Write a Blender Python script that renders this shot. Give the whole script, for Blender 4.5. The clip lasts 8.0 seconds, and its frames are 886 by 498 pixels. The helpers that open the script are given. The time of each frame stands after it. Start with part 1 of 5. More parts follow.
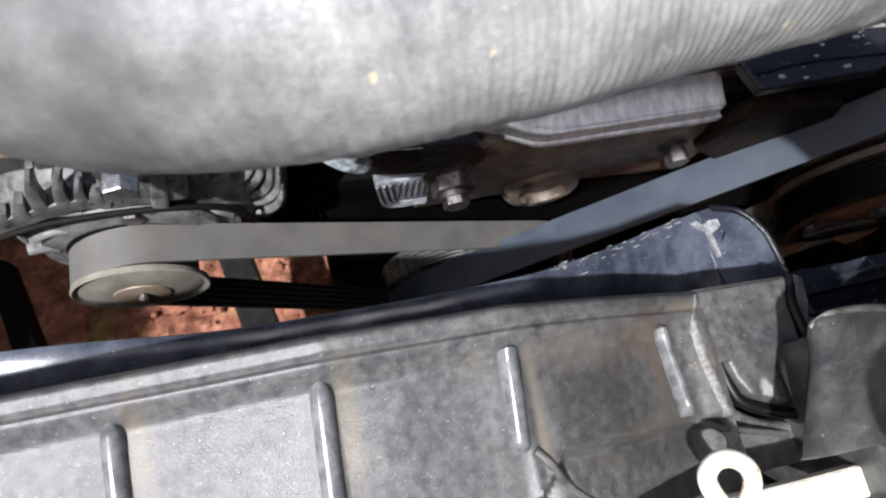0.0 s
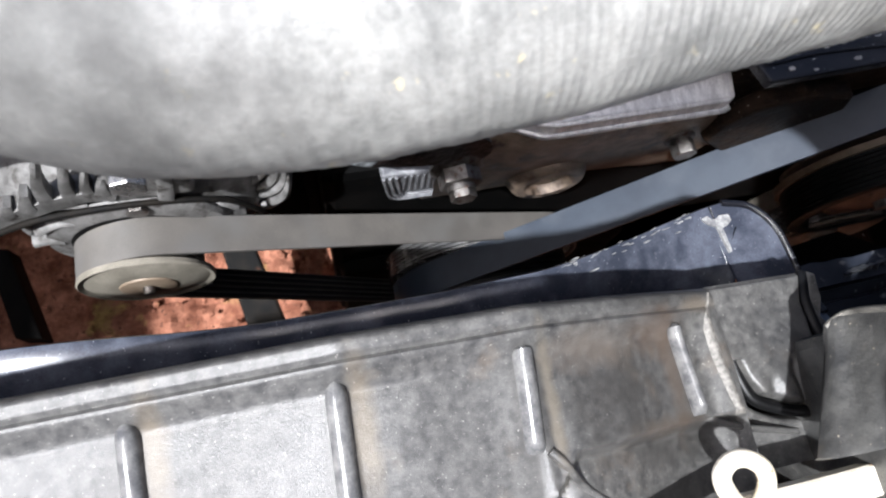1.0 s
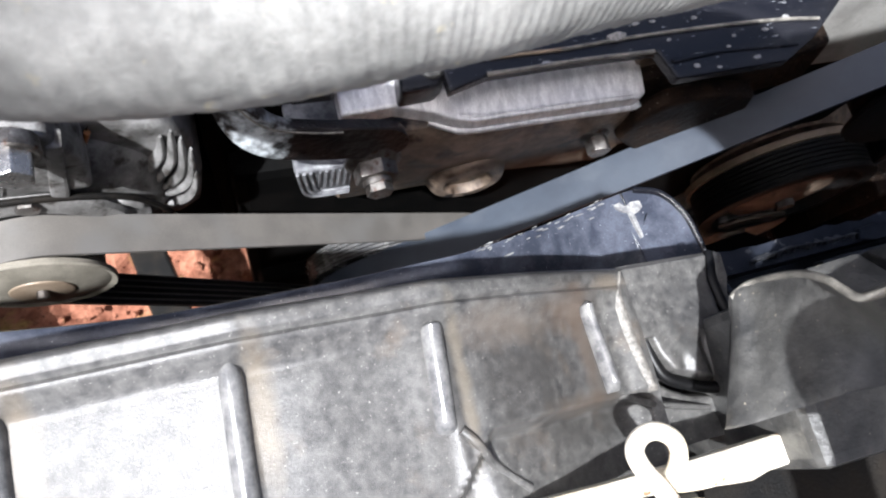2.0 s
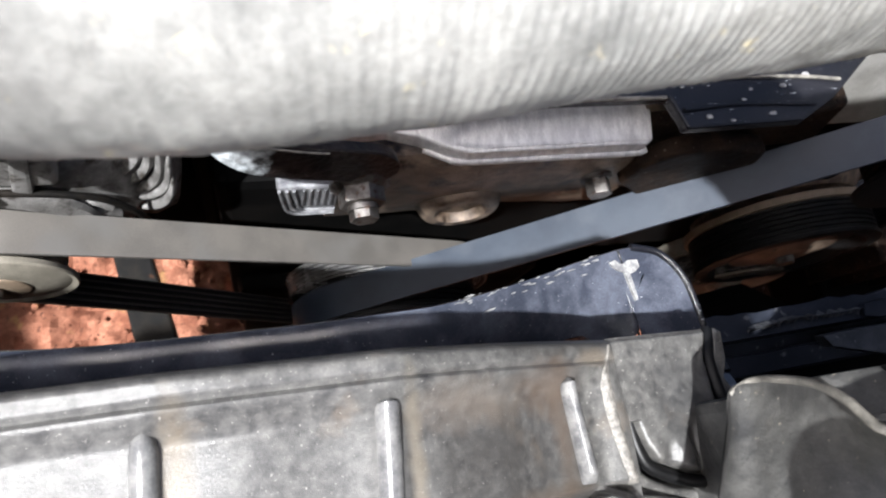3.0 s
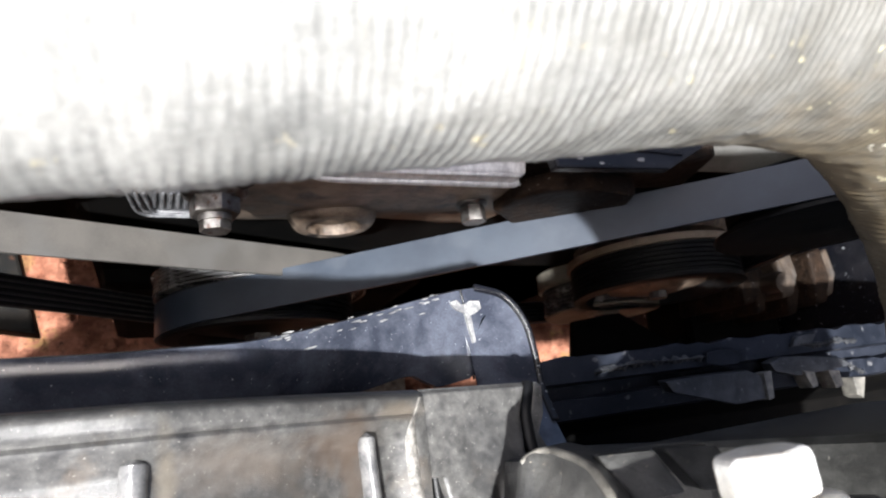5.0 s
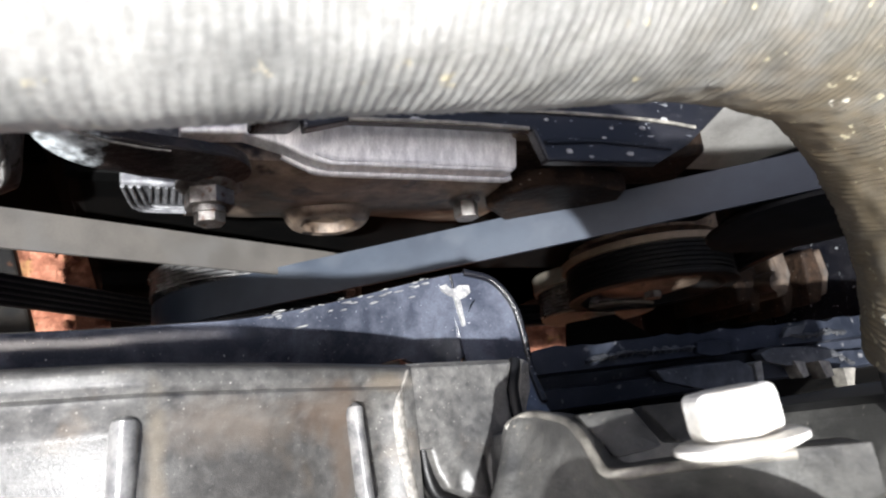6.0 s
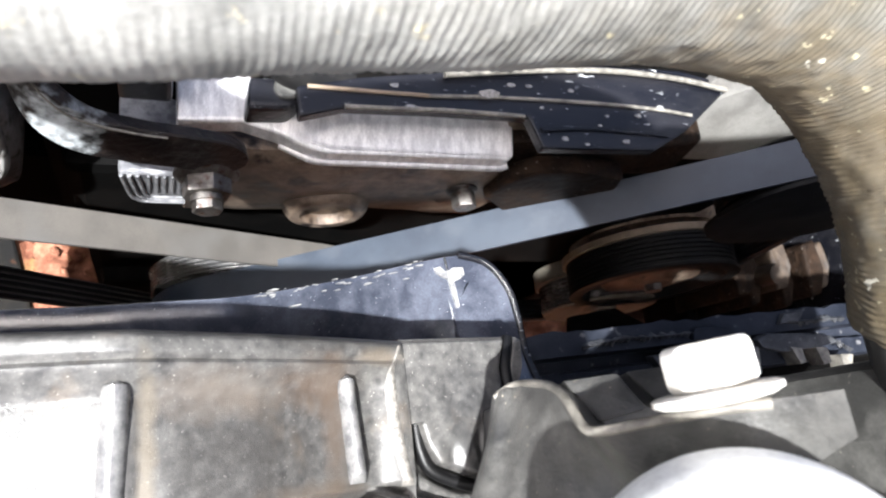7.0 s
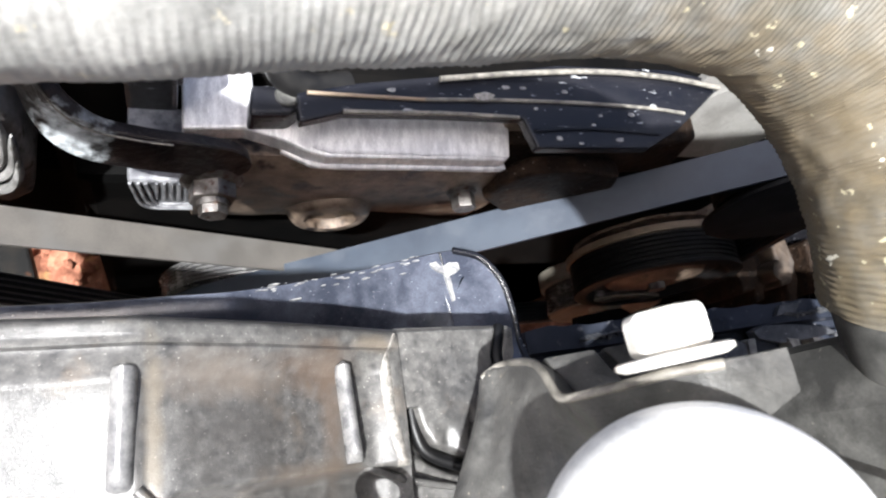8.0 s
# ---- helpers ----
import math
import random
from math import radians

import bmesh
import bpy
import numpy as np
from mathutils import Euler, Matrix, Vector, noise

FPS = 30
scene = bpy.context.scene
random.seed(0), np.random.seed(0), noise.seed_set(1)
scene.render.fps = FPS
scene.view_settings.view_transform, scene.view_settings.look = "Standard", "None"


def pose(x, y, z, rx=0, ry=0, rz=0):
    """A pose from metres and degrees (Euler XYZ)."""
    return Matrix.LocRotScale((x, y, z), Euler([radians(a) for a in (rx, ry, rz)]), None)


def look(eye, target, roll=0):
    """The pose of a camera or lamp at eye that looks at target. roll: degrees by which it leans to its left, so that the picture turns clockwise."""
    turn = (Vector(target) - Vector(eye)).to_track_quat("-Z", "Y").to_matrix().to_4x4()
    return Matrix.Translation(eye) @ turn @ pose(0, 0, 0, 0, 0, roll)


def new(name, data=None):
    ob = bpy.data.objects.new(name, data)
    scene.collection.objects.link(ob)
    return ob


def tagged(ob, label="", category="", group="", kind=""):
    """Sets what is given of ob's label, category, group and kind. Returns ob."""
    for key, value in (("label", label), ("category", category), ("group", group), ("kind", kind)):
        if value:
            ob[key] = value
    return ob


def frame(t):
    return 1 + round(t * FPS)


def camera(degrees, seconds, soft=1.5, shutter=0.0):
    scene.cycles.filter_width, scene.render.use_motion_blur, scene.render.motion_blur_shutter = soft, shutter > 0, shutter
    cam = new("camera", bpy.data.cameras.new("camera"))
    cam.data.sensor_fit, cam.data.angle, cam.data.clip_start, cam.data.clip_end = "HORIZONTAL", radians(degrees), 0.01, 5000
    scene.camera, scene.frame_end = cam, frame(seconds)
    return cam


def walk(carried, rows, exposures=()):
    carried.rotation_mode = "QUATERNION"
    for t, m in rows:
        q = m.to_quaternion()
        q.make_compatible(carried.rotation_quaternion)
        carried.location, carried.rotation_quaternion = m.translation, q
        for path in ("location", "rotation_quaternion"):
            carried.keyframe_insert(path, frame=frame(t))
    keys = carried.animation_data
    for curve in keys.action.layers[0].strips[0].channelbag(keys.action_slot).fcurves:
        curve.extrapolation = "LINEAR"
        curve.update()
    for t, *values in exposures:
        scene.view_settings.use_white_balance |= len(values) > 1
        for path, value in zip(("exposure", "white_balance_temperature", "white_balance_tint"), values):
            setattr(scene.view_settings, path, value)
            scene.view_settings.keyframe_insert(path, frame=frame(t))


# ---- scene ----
cam = camera(65.84, 8.0, soft=2.0)
cam.data.dof.use_dof, cam.data.dof.focus_distance, cam.data.dof.aperture_fstop = True, 0.185, 40.0
PATH = [
    (0.0, (0.0000, 0.0000, 0.8500), (0.0396, 0.0703, 0.6134), 18.97),
    (0.5, (-0.0009, -0.0017, 0.8497), (0.0374, 0.0679, 0.6127), 18.48),
    (1.0, (-0.0024, 0.0032, 0.8493), (0.0365, 0.0692, 0.6113), 20.12),
    (1.5, (0.0001, -0.0114, 0.8500), (0.0553, 0.0571, 0.6160), 25.61),
    (2.0, (0.0016, -0.0039, 0.8423), (0.0667, 0.0613, 0.6099), 32.81),
    (2.2, (0.0009, -0.0020, 0.8447), (0.0714, 0.0611, 0.6133), 36.08),
    (3.3, (0.0177, 0.0116, 0.8274), (0.0833, 0.0831, 0.5970), 38.95),
    (3.5, (0.0220, 0.0123, 0.8295), (0.0868, 0.0803, 0.5978), 41.37),
    (4.0, (0.0317, 0.0135, 0.8292), (0.1169, 0.0755, 0.6025), 51.52),
    (4.5, (0.0354, 0.0188, 0.8291), (0.1308, 0.0796, 0.6061), 54.61),
    (4.7, (0.0343, 0.0185, 0.8306), (0.1307, 0.0807, 0.6085), 54.24),
    (5.8, (0.0347, 0.0097, 0.8356), (0.1327, 0.0793, 0.6164), 51.40),
    (6.0, (0.0356, 0.0078, 0.8351), (0.1332, 0.0773, 0.6157), 51.31),
    (6.5, (0.0379, 0.0033, 0.8343), (0.1342, 0.0736, 0.6145), 50.48),
    (7.0, (0.0379, 0.0015, 0.8359), (0.1341, 0.0716, 0.6161), 50.39),
    (7.5, (0.0393, -0.0011, 0.8385), (0.1360, 0.0693, 0.6189), 49.97),
    (8.0, (0.0393, -0.0052, 0.8434), (0.1320, 0.0683, 0.6231), 47.14),
]
EXPOSURES = [(0.0, 0.88, 5950, 10), (0.5, 1.10, 6000, 10), (1.0, 1.18, 6000, 10), (1.5, 1.26, 6000, 10), (2.0, 1.53, 6000, 10), (3.5, 1.50, 6200, 9), (4.5, 1.62, 6200, 9), (6.0, 1.64, 6200, 9), (7.0, 2.08, 6200, 9), (8.0, 1.88, 6200, 9)]
walk(cam, [(t, look(eye, target, roll)) for t, eye, target, roll in PATH], EXPOSURES)

# ---- light ----
SUN_WAY = Vector((0.47, 0.33, -1.0)).normalized()
sun = new("sun", bpy.data.lights.new("sun", "SUN"))
sun.data.energy, sun.data.angle, sun.data.color = 5.0, radians(1.2), (1.0, 0.975, 0.945)
sun.rotation_euler = SUN_WAY.to_track_quat("-Z", "Y").to_euler()
sun.location = (0, -0.5, 3)
world = bpy.data.worlds.new("sky")
scene.world = world
world.use_nodes = True
sky = world.node_tree.nodes.new("ShaderNodeTexSky")
sky.sky_type, sky.sun_disc = "NISHITA", False
sky.air_density, sky.dust_density = 0.55, 6.0
sky.sun_elevation = math.asin(-SUN_WAY.z)
sky.sun_rotation = math.atan2(-SUN_WAY.x, -SUN_WAY.y)
world.node_tree.links.new(sky.outputs[0], world.node_tree.nodes["Background"].inputs[0])
world.node_tree.nodes["Background"].inputs[1].default_value = 0.090


# ---- materials ----
def material(name, base, second, rough=0.5, metal=0.0, grain=900.0, patch=60.0, bump=0.15, mix=(0.4, 0.62), spots=None, spot_scale=260.0,
             spot_at=(0.66, 0.72), spot_rough=0.7, rough_var=0.12, stretch=(1, 1, 1), coat=0.0, spec=0.5, stains=None, lump=0.0):
    """Two colours mixed by patches, with fine grain, relief and, if given, spots of dirt or wear. Scales are per metre."""
    m = bpy.data.materials.new(name)
    m.use_nodes = True
    t = m.node_tree
    n, link = t.nodes, t.links.new
    b = n["Principled BSDF"]
    co = n.new("ShaderNodeTexCoord")
    mp = n.new("ShaderNodeMapping")
    mp.inputs["Scale"].default_value = stretch
    link(co.outputs["Object"], mp.inputs[0])

    def noise_tex(scale, detail=5.0, rough_=0.6):
        x = n.new("ShaderNodeTexNoise")
        x.inputs["Scale"].default_value, x.inputs["Detail"].default_value, x.inputs["Roughness"].default_value = scale, detail, rough_
        link(mp.outputs[0], x.inputs["Vector"])
        return x

    def ramp(src, lo, hi, a=(0, 0, 0, 1), c=(1, 1, 1, 1)):
        r = n.new("ShaderNodeValToRGB")
        r.color_ramp.elements[0].position, r.color_ramp.elements[1].position = lo, hi
        r.color_ramp.elements[0].color, r.color_ramp.elements[1].color = a, c
        link(src, r.inputs[0])
        return r

    big, fine = noise_tex(patch), noise_tex(grain, 6.0, 0.7)
    col = ramp(big.outputs[0], *mix, (*base, 1), (*second, 1))
    mixed = n.new("ShaderNodeMix")
    mixed.data_type, mixed.blend_type = "RGBA", "MULTIPLY"
    mixed.inputs[0].default_value = 0.55
    g = ramp(fine.outputs[0], 0.25, 0.75, (0.45, 0.45, 0.45, 1), (1.35, 1.35, 1.35, 1))
    link(col.outputs[0], mixed.inputs[6])
    link(g.outputs[0], mixed.inputs[7])
    out = mixed.outputs[2]
    rr = n.new("ShaderNodeMapRange")
    rr.inputs[3].default_value, rr.inputs[4].default_value = max(0.02, rough - rough_var), min(1.0, rough + rough_var)
    link(big.outputs[0], rr.inputs[0])
    rough_out = rr.outputs[0]
    if stains:
        colour, size, lo, hi = stains
        st = ramp(noise_tex(size, 5.0, 0.65).outputs[0], lo, hi)
        m4 = n.new("ShaderNodeMix")
        m4.data_type = "RGBA"
        link(st.outputs[0], m4.inputs[0])
        link(out, m4.inputs[6])
        m4.inputs[7].default_value = (*colour, 1)
        out = m4.outputs[2]
    if spots:
        sp = noise_tex(spot_scale, 3.0, 0.55)
        k = ramp(sp.outputs[0], *spot_at)
        m2 = n.new("ShaderNodeMix")
        m2.data_type = "RGBA"
        link(k.outputs[0], m2.inputs[0])
        link(out, m2.inputs[6])
        m2.inputs[7].default_value = (*spots, 1)
        out = m2.outputs[2]
        m3 = n.new("ShaderNodeMix")
        link(k.outputs[0], m3.inputs[0])
        link(rough_out, m3.inputs[2])
        m3.inputs[3].default_value = spot_rough
        rough_out = m3.outputs[0]
    link(out, b.inputs["Base Color"])
    link(rough_out, b.inputs["Roughness"])
    b.inputs["Metallic"].default_value = metal
    b.inputs["Coat Weight"].default_value = coat
    b.inputs["Specular IOR Level"].default_value = spec
    bp = n.new("ShaderNodeBump")
    bp.inputs["Strength"].default_value, bp.inputs["Distance"].default_value = bump, 0.001
    link(fine.outputs[0], bp.inputs["Height"])
    if lump:
        lb = n.new("ShaderNodeBump")
        lb.inputs["Strength"].default_value, lb.inputs["Distance"].default_value = lump, 0.004
        link(noise_tex(patch * 2.2, 3.0, 0.5).outputs[0], lb.inputs["Height"])
        link(lb.outputs[0], bp.inputs["Normal"])
    link(bp.outputs[0], b.inputs["Normal"])
    return m


SHROUD = material("shroud_plastic", (0.030, 0.0295, 0.0295), (0.122, 0.119, 0.112), 0.34, grain=2400, patch=400, bump=0.22, mix=(0.27, 0.77),
                  spots=(0.42, 0.405, 0.375), spot_scale=2100, spot_at=(0.67, 0.74), rough_var=0.10, stains=((0.125, 0.098, 0.072), 48, 0.58, 0.84), spec=0.6)
RING = material("fan_ring_plastic", (0.030, 0.034, 0.047), (0.073, 0.080, 0.102), 0.19, grain=1800, patch=90, bump=0.08,
                spots=(0.40, 0.40, 0.42), spot_scale=1300, spot_at=(0.70, 0.75), spec=0.75)
HOSE = material("hose_cloth", (0.175, 0.176, 0.166), (0.320, 0.318, 0.298), 0.35, grain=900, patch=75, bump=0.25, mix=(0.32, 0.68),
                spots=(0.46, 0.41, 0.28), spot_scale=260, spot_at=(0.66, 0.73), rough_var=0.08)


def add_dirt_and_shade(m, colour, x0, x1):
    """Oily dirt caked on from x0 on, full past x1, with ragged edges; shade is painted in with it."""
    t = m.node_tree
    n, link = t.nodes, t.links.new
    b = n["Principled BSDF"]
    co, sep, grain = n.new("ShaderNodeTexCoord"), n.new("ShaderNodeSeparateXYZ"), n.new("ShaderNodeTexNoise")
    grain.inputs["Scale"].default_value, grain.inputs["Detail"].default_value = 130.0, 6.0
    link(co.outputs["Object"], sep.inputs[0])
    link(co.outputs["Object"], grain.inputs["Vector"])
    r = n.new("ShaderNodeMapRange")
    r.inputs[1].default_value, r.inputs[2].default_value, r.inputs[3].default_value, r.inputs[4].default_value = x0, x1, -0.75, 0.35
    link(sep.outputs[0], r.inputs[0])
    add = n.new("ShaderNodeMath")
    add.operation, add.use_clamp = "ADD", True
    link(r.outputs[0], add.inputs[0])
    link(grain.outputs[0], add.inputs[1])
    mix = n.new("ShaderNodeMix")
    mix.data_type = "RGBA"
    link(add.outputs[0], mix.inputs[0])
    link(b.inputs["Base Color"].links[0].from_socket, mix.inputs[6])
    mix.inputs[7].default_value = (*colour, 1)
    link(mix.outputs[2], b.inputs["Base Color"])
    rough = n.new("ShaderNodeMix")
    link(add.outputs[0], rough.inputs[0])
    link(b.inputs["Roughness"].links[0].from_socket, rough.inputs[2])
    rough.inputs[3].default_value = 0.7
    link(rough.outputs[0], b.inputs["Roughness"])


add_dirt_and_shade(HOSE, (0.064, 0.059, 0.044), 0.030, 0.125)
# left end: dirt, with the falloff of light there painted in as well
add_dirt_and_shade(HOSE, (0.062, 0.061, 0.058), 0.012, -0.022)
BELT = material("belt_back", (0.016, 0.023, 0.036), (0.024, 0.033, 0.048), 0.46, grain=2500, patch=40, bump=0.12, rough_var=0.05, spots=(0.034, 0.042, 0.055), spot_scale=55, spot_at=(0.52, 0.75))
BELT_TAN = material("belt_back_dusty", (0.086, 0.080, 0.073), (0.112, 0.103, 0.093), 0.55, grain=2500, patch=40, bump=0.12, spots=(0.099, 0.095, 0.090), spot_scale=45, spot_at=(0.50, 0.75))
RIB = material("belt_ribs", (0.007, 0.007, 0.008), (0.014, 0.014, 0.016), 0.42, grain=2500, patch=60, bump=0.1, spec=0.3)
# black for the shaded gap drawn round the shroud's end lobe
GAP_BLACK = material("gap_black", (0.003, 0.003, 0.0032), (0.007, 0.007, 0.0075), 0.45, grain=1500, patch=80, bump=0.1, spec=0.25)
PULLEY = material("pulley_steel", (0.17, 0.155, 0.125), (0.24, 0.22, 0.18), 0.55, 0.1, grain=1500, patch=90, bump=0.12)
GROOVE = material("pulley_black", (0.006, 0.006, 0.0065), (0.013, 0.0125, 0.012), 0.5, grain=1500, patch=80, bump=0.12, spec=0.18)
CAST = material("cast_aluminium", (0.60, 0.60, 0.61), (0.88, 0.88, 0.88), 0.36, 0.45, grain=1600, patch=160, bump=0.30, rough_var=0.08,
                spots=(0.40, 0.35, 0.30), spot_scale=300, spot_at=(0.70, 0.80), lump=0.035, stretch=(1.6, 0.5, 1))
EDGE = material("worn_white_edge", (0.11, 0.104, 0.095), (0.36, 0.345, 0.32), 0.5, grain=2600, patch=900, bump=0.4, mix=(0.30, 0.70))
EDGE_PALE = material("pale_worn_plastic", (0.050, 0.047, 0.042), (0.22, 0.208, 0.188), 0.42, grain=2600, patch=700, bump=0.35, mix=(0.30, 0.62))
# pale edges: real wear, and on some parts a highlight painted as colour
WORN_AND_LIT = material("worn_and_lit_grey_edge", (0.085, 0.080, 0.070), (0.24, 0.225, 0.195), 0.42, grain=2000, patch=230, bump=0.3, mix=(0.36, 0.66))
CAST_DARK = material("dusty_cast_aluminium", (0.12, 0.117, 0.112), (0.25, 0.245, 0.238), 0.48, 0.35, grain=1500, patch=90, bump=0.5,
                     spots=(0.04, 0.034, 0.028), spot_scale=150, spot_at=(0.56, 0.72), lump=0.12)
GRIMY = material("grimy_casting", (0.085, 0.056, 0.038), (0.300, 0.235, 0.178), 0.46, 0.2, grain=1300, patch=80, bump=0.5, mix=(0.36, 0.70),
                 spots=(0.013, 0.007, 0.004), spot_scale=75, spot_at=(0.56, 0.67), spot_rough=0.30, spec=0.6, lump=0.22, stains=((0.34, 0.29, 0.24), 420, 0.66, 0.72))
# near-black that paints deep shade onto parts behind and below the belts
SHADE_BLACK = material("shade_black", (0.0012, 0.0012, 0.0012), (0.0032, 0.0028, 0.0025), 0.75, grain=900, patch=50, bump=0.4, spec=0.06)
IRON = material("dark_iron", (0.004, 0.004, 0.004), (0.012, 0.010, 0.008), 0.6, 0.0, grain=900, patch=50, bump=0.5,
                spots=(0.05, 0.022, 0.012), spot_scale=90, spot_at=(0.68, 0.78), spec=0.12)
STRAP = material("black_painted_steel", (0.007, 0.006, 0.006), (0.022, 0.016, 0.014), 0.36, 0.1, grain=1300, patch=120, bump=0.3,
                 spots=(0.16, 0.15, 0.14), spot_scale=520, spot_at=(0.70, 0.76), spot_rough=0.7, spec=0.4, lump=0.3)
FIN = material("pale_cast_fin", (0.10, 0.102, 0.11), (0.22, 0.222, 0.23), 0.38, 0.4, grain=1500, patch=200, bump=0.4)
SENSOR = material("dark_cast_housing", (0.045, 0.047, 0.052), (0.13, 0.132, 0.14), 0.42, 0.4, grain=1500, patch=160, bump=0.5)
BOLT = material("rusty_bolt", (0.095, 0.086, 0.078), (0.21, 0.198, 0.188), 0.36, 0.85, grain=1500, patch=160, bump=0.4,
                spots=(0.075, 0.035, 0.02), spot_scale=330, spot_at=(0.58, 0.70))
STEEL = material("bright_steel", (0.34, 0.335, 0.33), (0.52, 0.51, 0.50), 0.27, 0.9, grain=1500, patch=160, bump=0.25, spots=(0.12, 0.06, 0.035), spot_scale=420, spot_at=(0.64, 0.78))
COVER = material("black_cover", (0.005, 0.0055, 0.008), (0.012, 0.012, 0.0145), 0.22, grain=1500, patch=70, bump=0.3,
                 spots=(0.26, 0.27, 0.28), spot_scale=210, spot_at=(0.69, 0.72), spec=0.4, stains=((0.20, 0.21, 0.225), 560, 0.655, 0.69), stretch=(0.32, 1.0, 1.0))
# brown grime; on the lower bracket it also paints shade
GRIME_AND_SHADE = material("oily_grime_and_shade", (0.005, 0.003, 0.002), (0.026, 0.015, 0.009), 0.65, grain=1300, patch=110, bump=0.5, mix=(0.36, 0.70), spots=(0.20, 0.18, 0.16), spot_scale=520, spot_at=(0.68, 0.73), spec=0.12, lump=0.35)
# cast brown, darkened to hold the shade beyond the pulleys
SHADED_BROWN = material("shaded_brown_casting", (0.018, 0.012, 0.008), (0.064, 0.044, 0.029), 0.6, grain=1300, patch=110, bump=0.5, mix=(0.34, 0.68), lump=0.3, stretch=(1, 1, 0.3))
GREY = material("grey_plastic", (0.15, 0.145, 0.135), (0.23, 0.225, 0.21), 0.5, grain=1200, patch=50, bump=0.2)
TRAY = material("tray_plastic", (0.007, 0.009, 0.014), (0.018, 0.021, 0.030), 0.5, grain=1800, patch=60, bump=0.3, spots=(0.10, 0.10, 0.105), spot_scale=160, spot_at=(0.64, 0.70), spec=0.2)
WORN_GROOVE = material("worn_pulley_black", (0.15, 0.15, 0.152), (0.27, 0.265, 0.255), 0.26, 0.5, grain=1500, patch=80, bump=0.12)
# scuffed tray plastic, made paler to paint the sunlit broken edges
TRAY_GREY = material("scuffed_lit_tray_plastic", (0.020, 0.021, 0.024), (0.062, 0.064, 0.068), 0.42, grain=1800, patch=120, bump=0.4, spots=(0.22, 0.22, 0.22), spot_scale=420, spot_at=(0.64, 0.74), lump=0.15)
LIP = material("pulley_lip", (0.20, 0.15, 0.105), (0.28, 0.22, 0.16), 0.5, 0.2, grain=1500, patch=90, bump=0.15)
# paler than the panel: some wear, plus the ribs' highlight painted as colour
RIB_TOP = material("worn_lit_rib_plastic", (0.070, 0.070, 0.073), (0.180, 0.178, 0.172), 0.20, grain=2600, patch=260, bump=0.08, mix=(0.34, 0.68), rough_var=0.06)
SCUFF = material("pale_scuff", (0.12, 0.12, 0.125), (0.29, 0.29, 0.28), 0.6, grain=1500, patch=420, bump=0.2)
MOUNT = material("mount_plastic", (0.030, 0.030, 0.0295), (0.092, 0.090, 0.084), 0.36, grain=2200, patch=140, bump=0.25, mix=(0.34, 0.70),
                 spots=(0.36, 0.32, 0.25), spot_scale=900, spot_at=(0.70, 0.77), stains=((0.10, 0.082, 0.058), 45, 0.58, 0.80), lump=0.12)
CREAM = material("cream_paint", (0.62, 0.54, 0.40), (0.80, 0.75, 0.64), 0.4, grain=900, patch=120, bump=0.2,
                 spots=(0.20, 0.13, 0.07), spot_scale=210, spot_at=(0.66, 0.72))
ZINC = material("white_zinc", (0.72, 0.68, 0.60), (0.85, 0.84, 0.80), 0.4, 0.0, grain=900, patch=130, bump=0.1)
CAP = material("white_cap", (0.80, 0.80, 0.78), (0.86, 0.86, 0.85), 0.35, grain=900, patch=60, bump=0.05)
CLAY = material("red_clay", (0.14, 0.054, 0.033), (0.34, 0.155, 0.100), 0.95, grain=260, patch=42, bump=1.0, mix=(0.36, 0.66),
                spots=(0.08, 0.035, 0.022), spot_scale=150, spot_at=(0.60, 0.70), spec=0.1, stains=((0.30, 0.20, 0.075), 15, 0.56, 0.66))
COPPER = material("copper_wire", (0.72, 0.26, 0.10), (0.80, 0.36, 0.16), 0.3, 1.0, grain=900, patch=200, bump=0.2)
TANK = material("tank_plastic", (0.030, 0.030, 0.028), (0.085, 0.084, 0.078), 0.42, grain=1400, patch=90, bump=0.2, spots=(0.22, 0.21, 0.18), spot_scale=600, spot_at=(0.70, 0.76))
SUPPORT = material("support_paint", (0.10, 0.11, 0.10), (0.16, 0.165, 0.15), 0.45, grain=900, patch=60, bump=0.2)


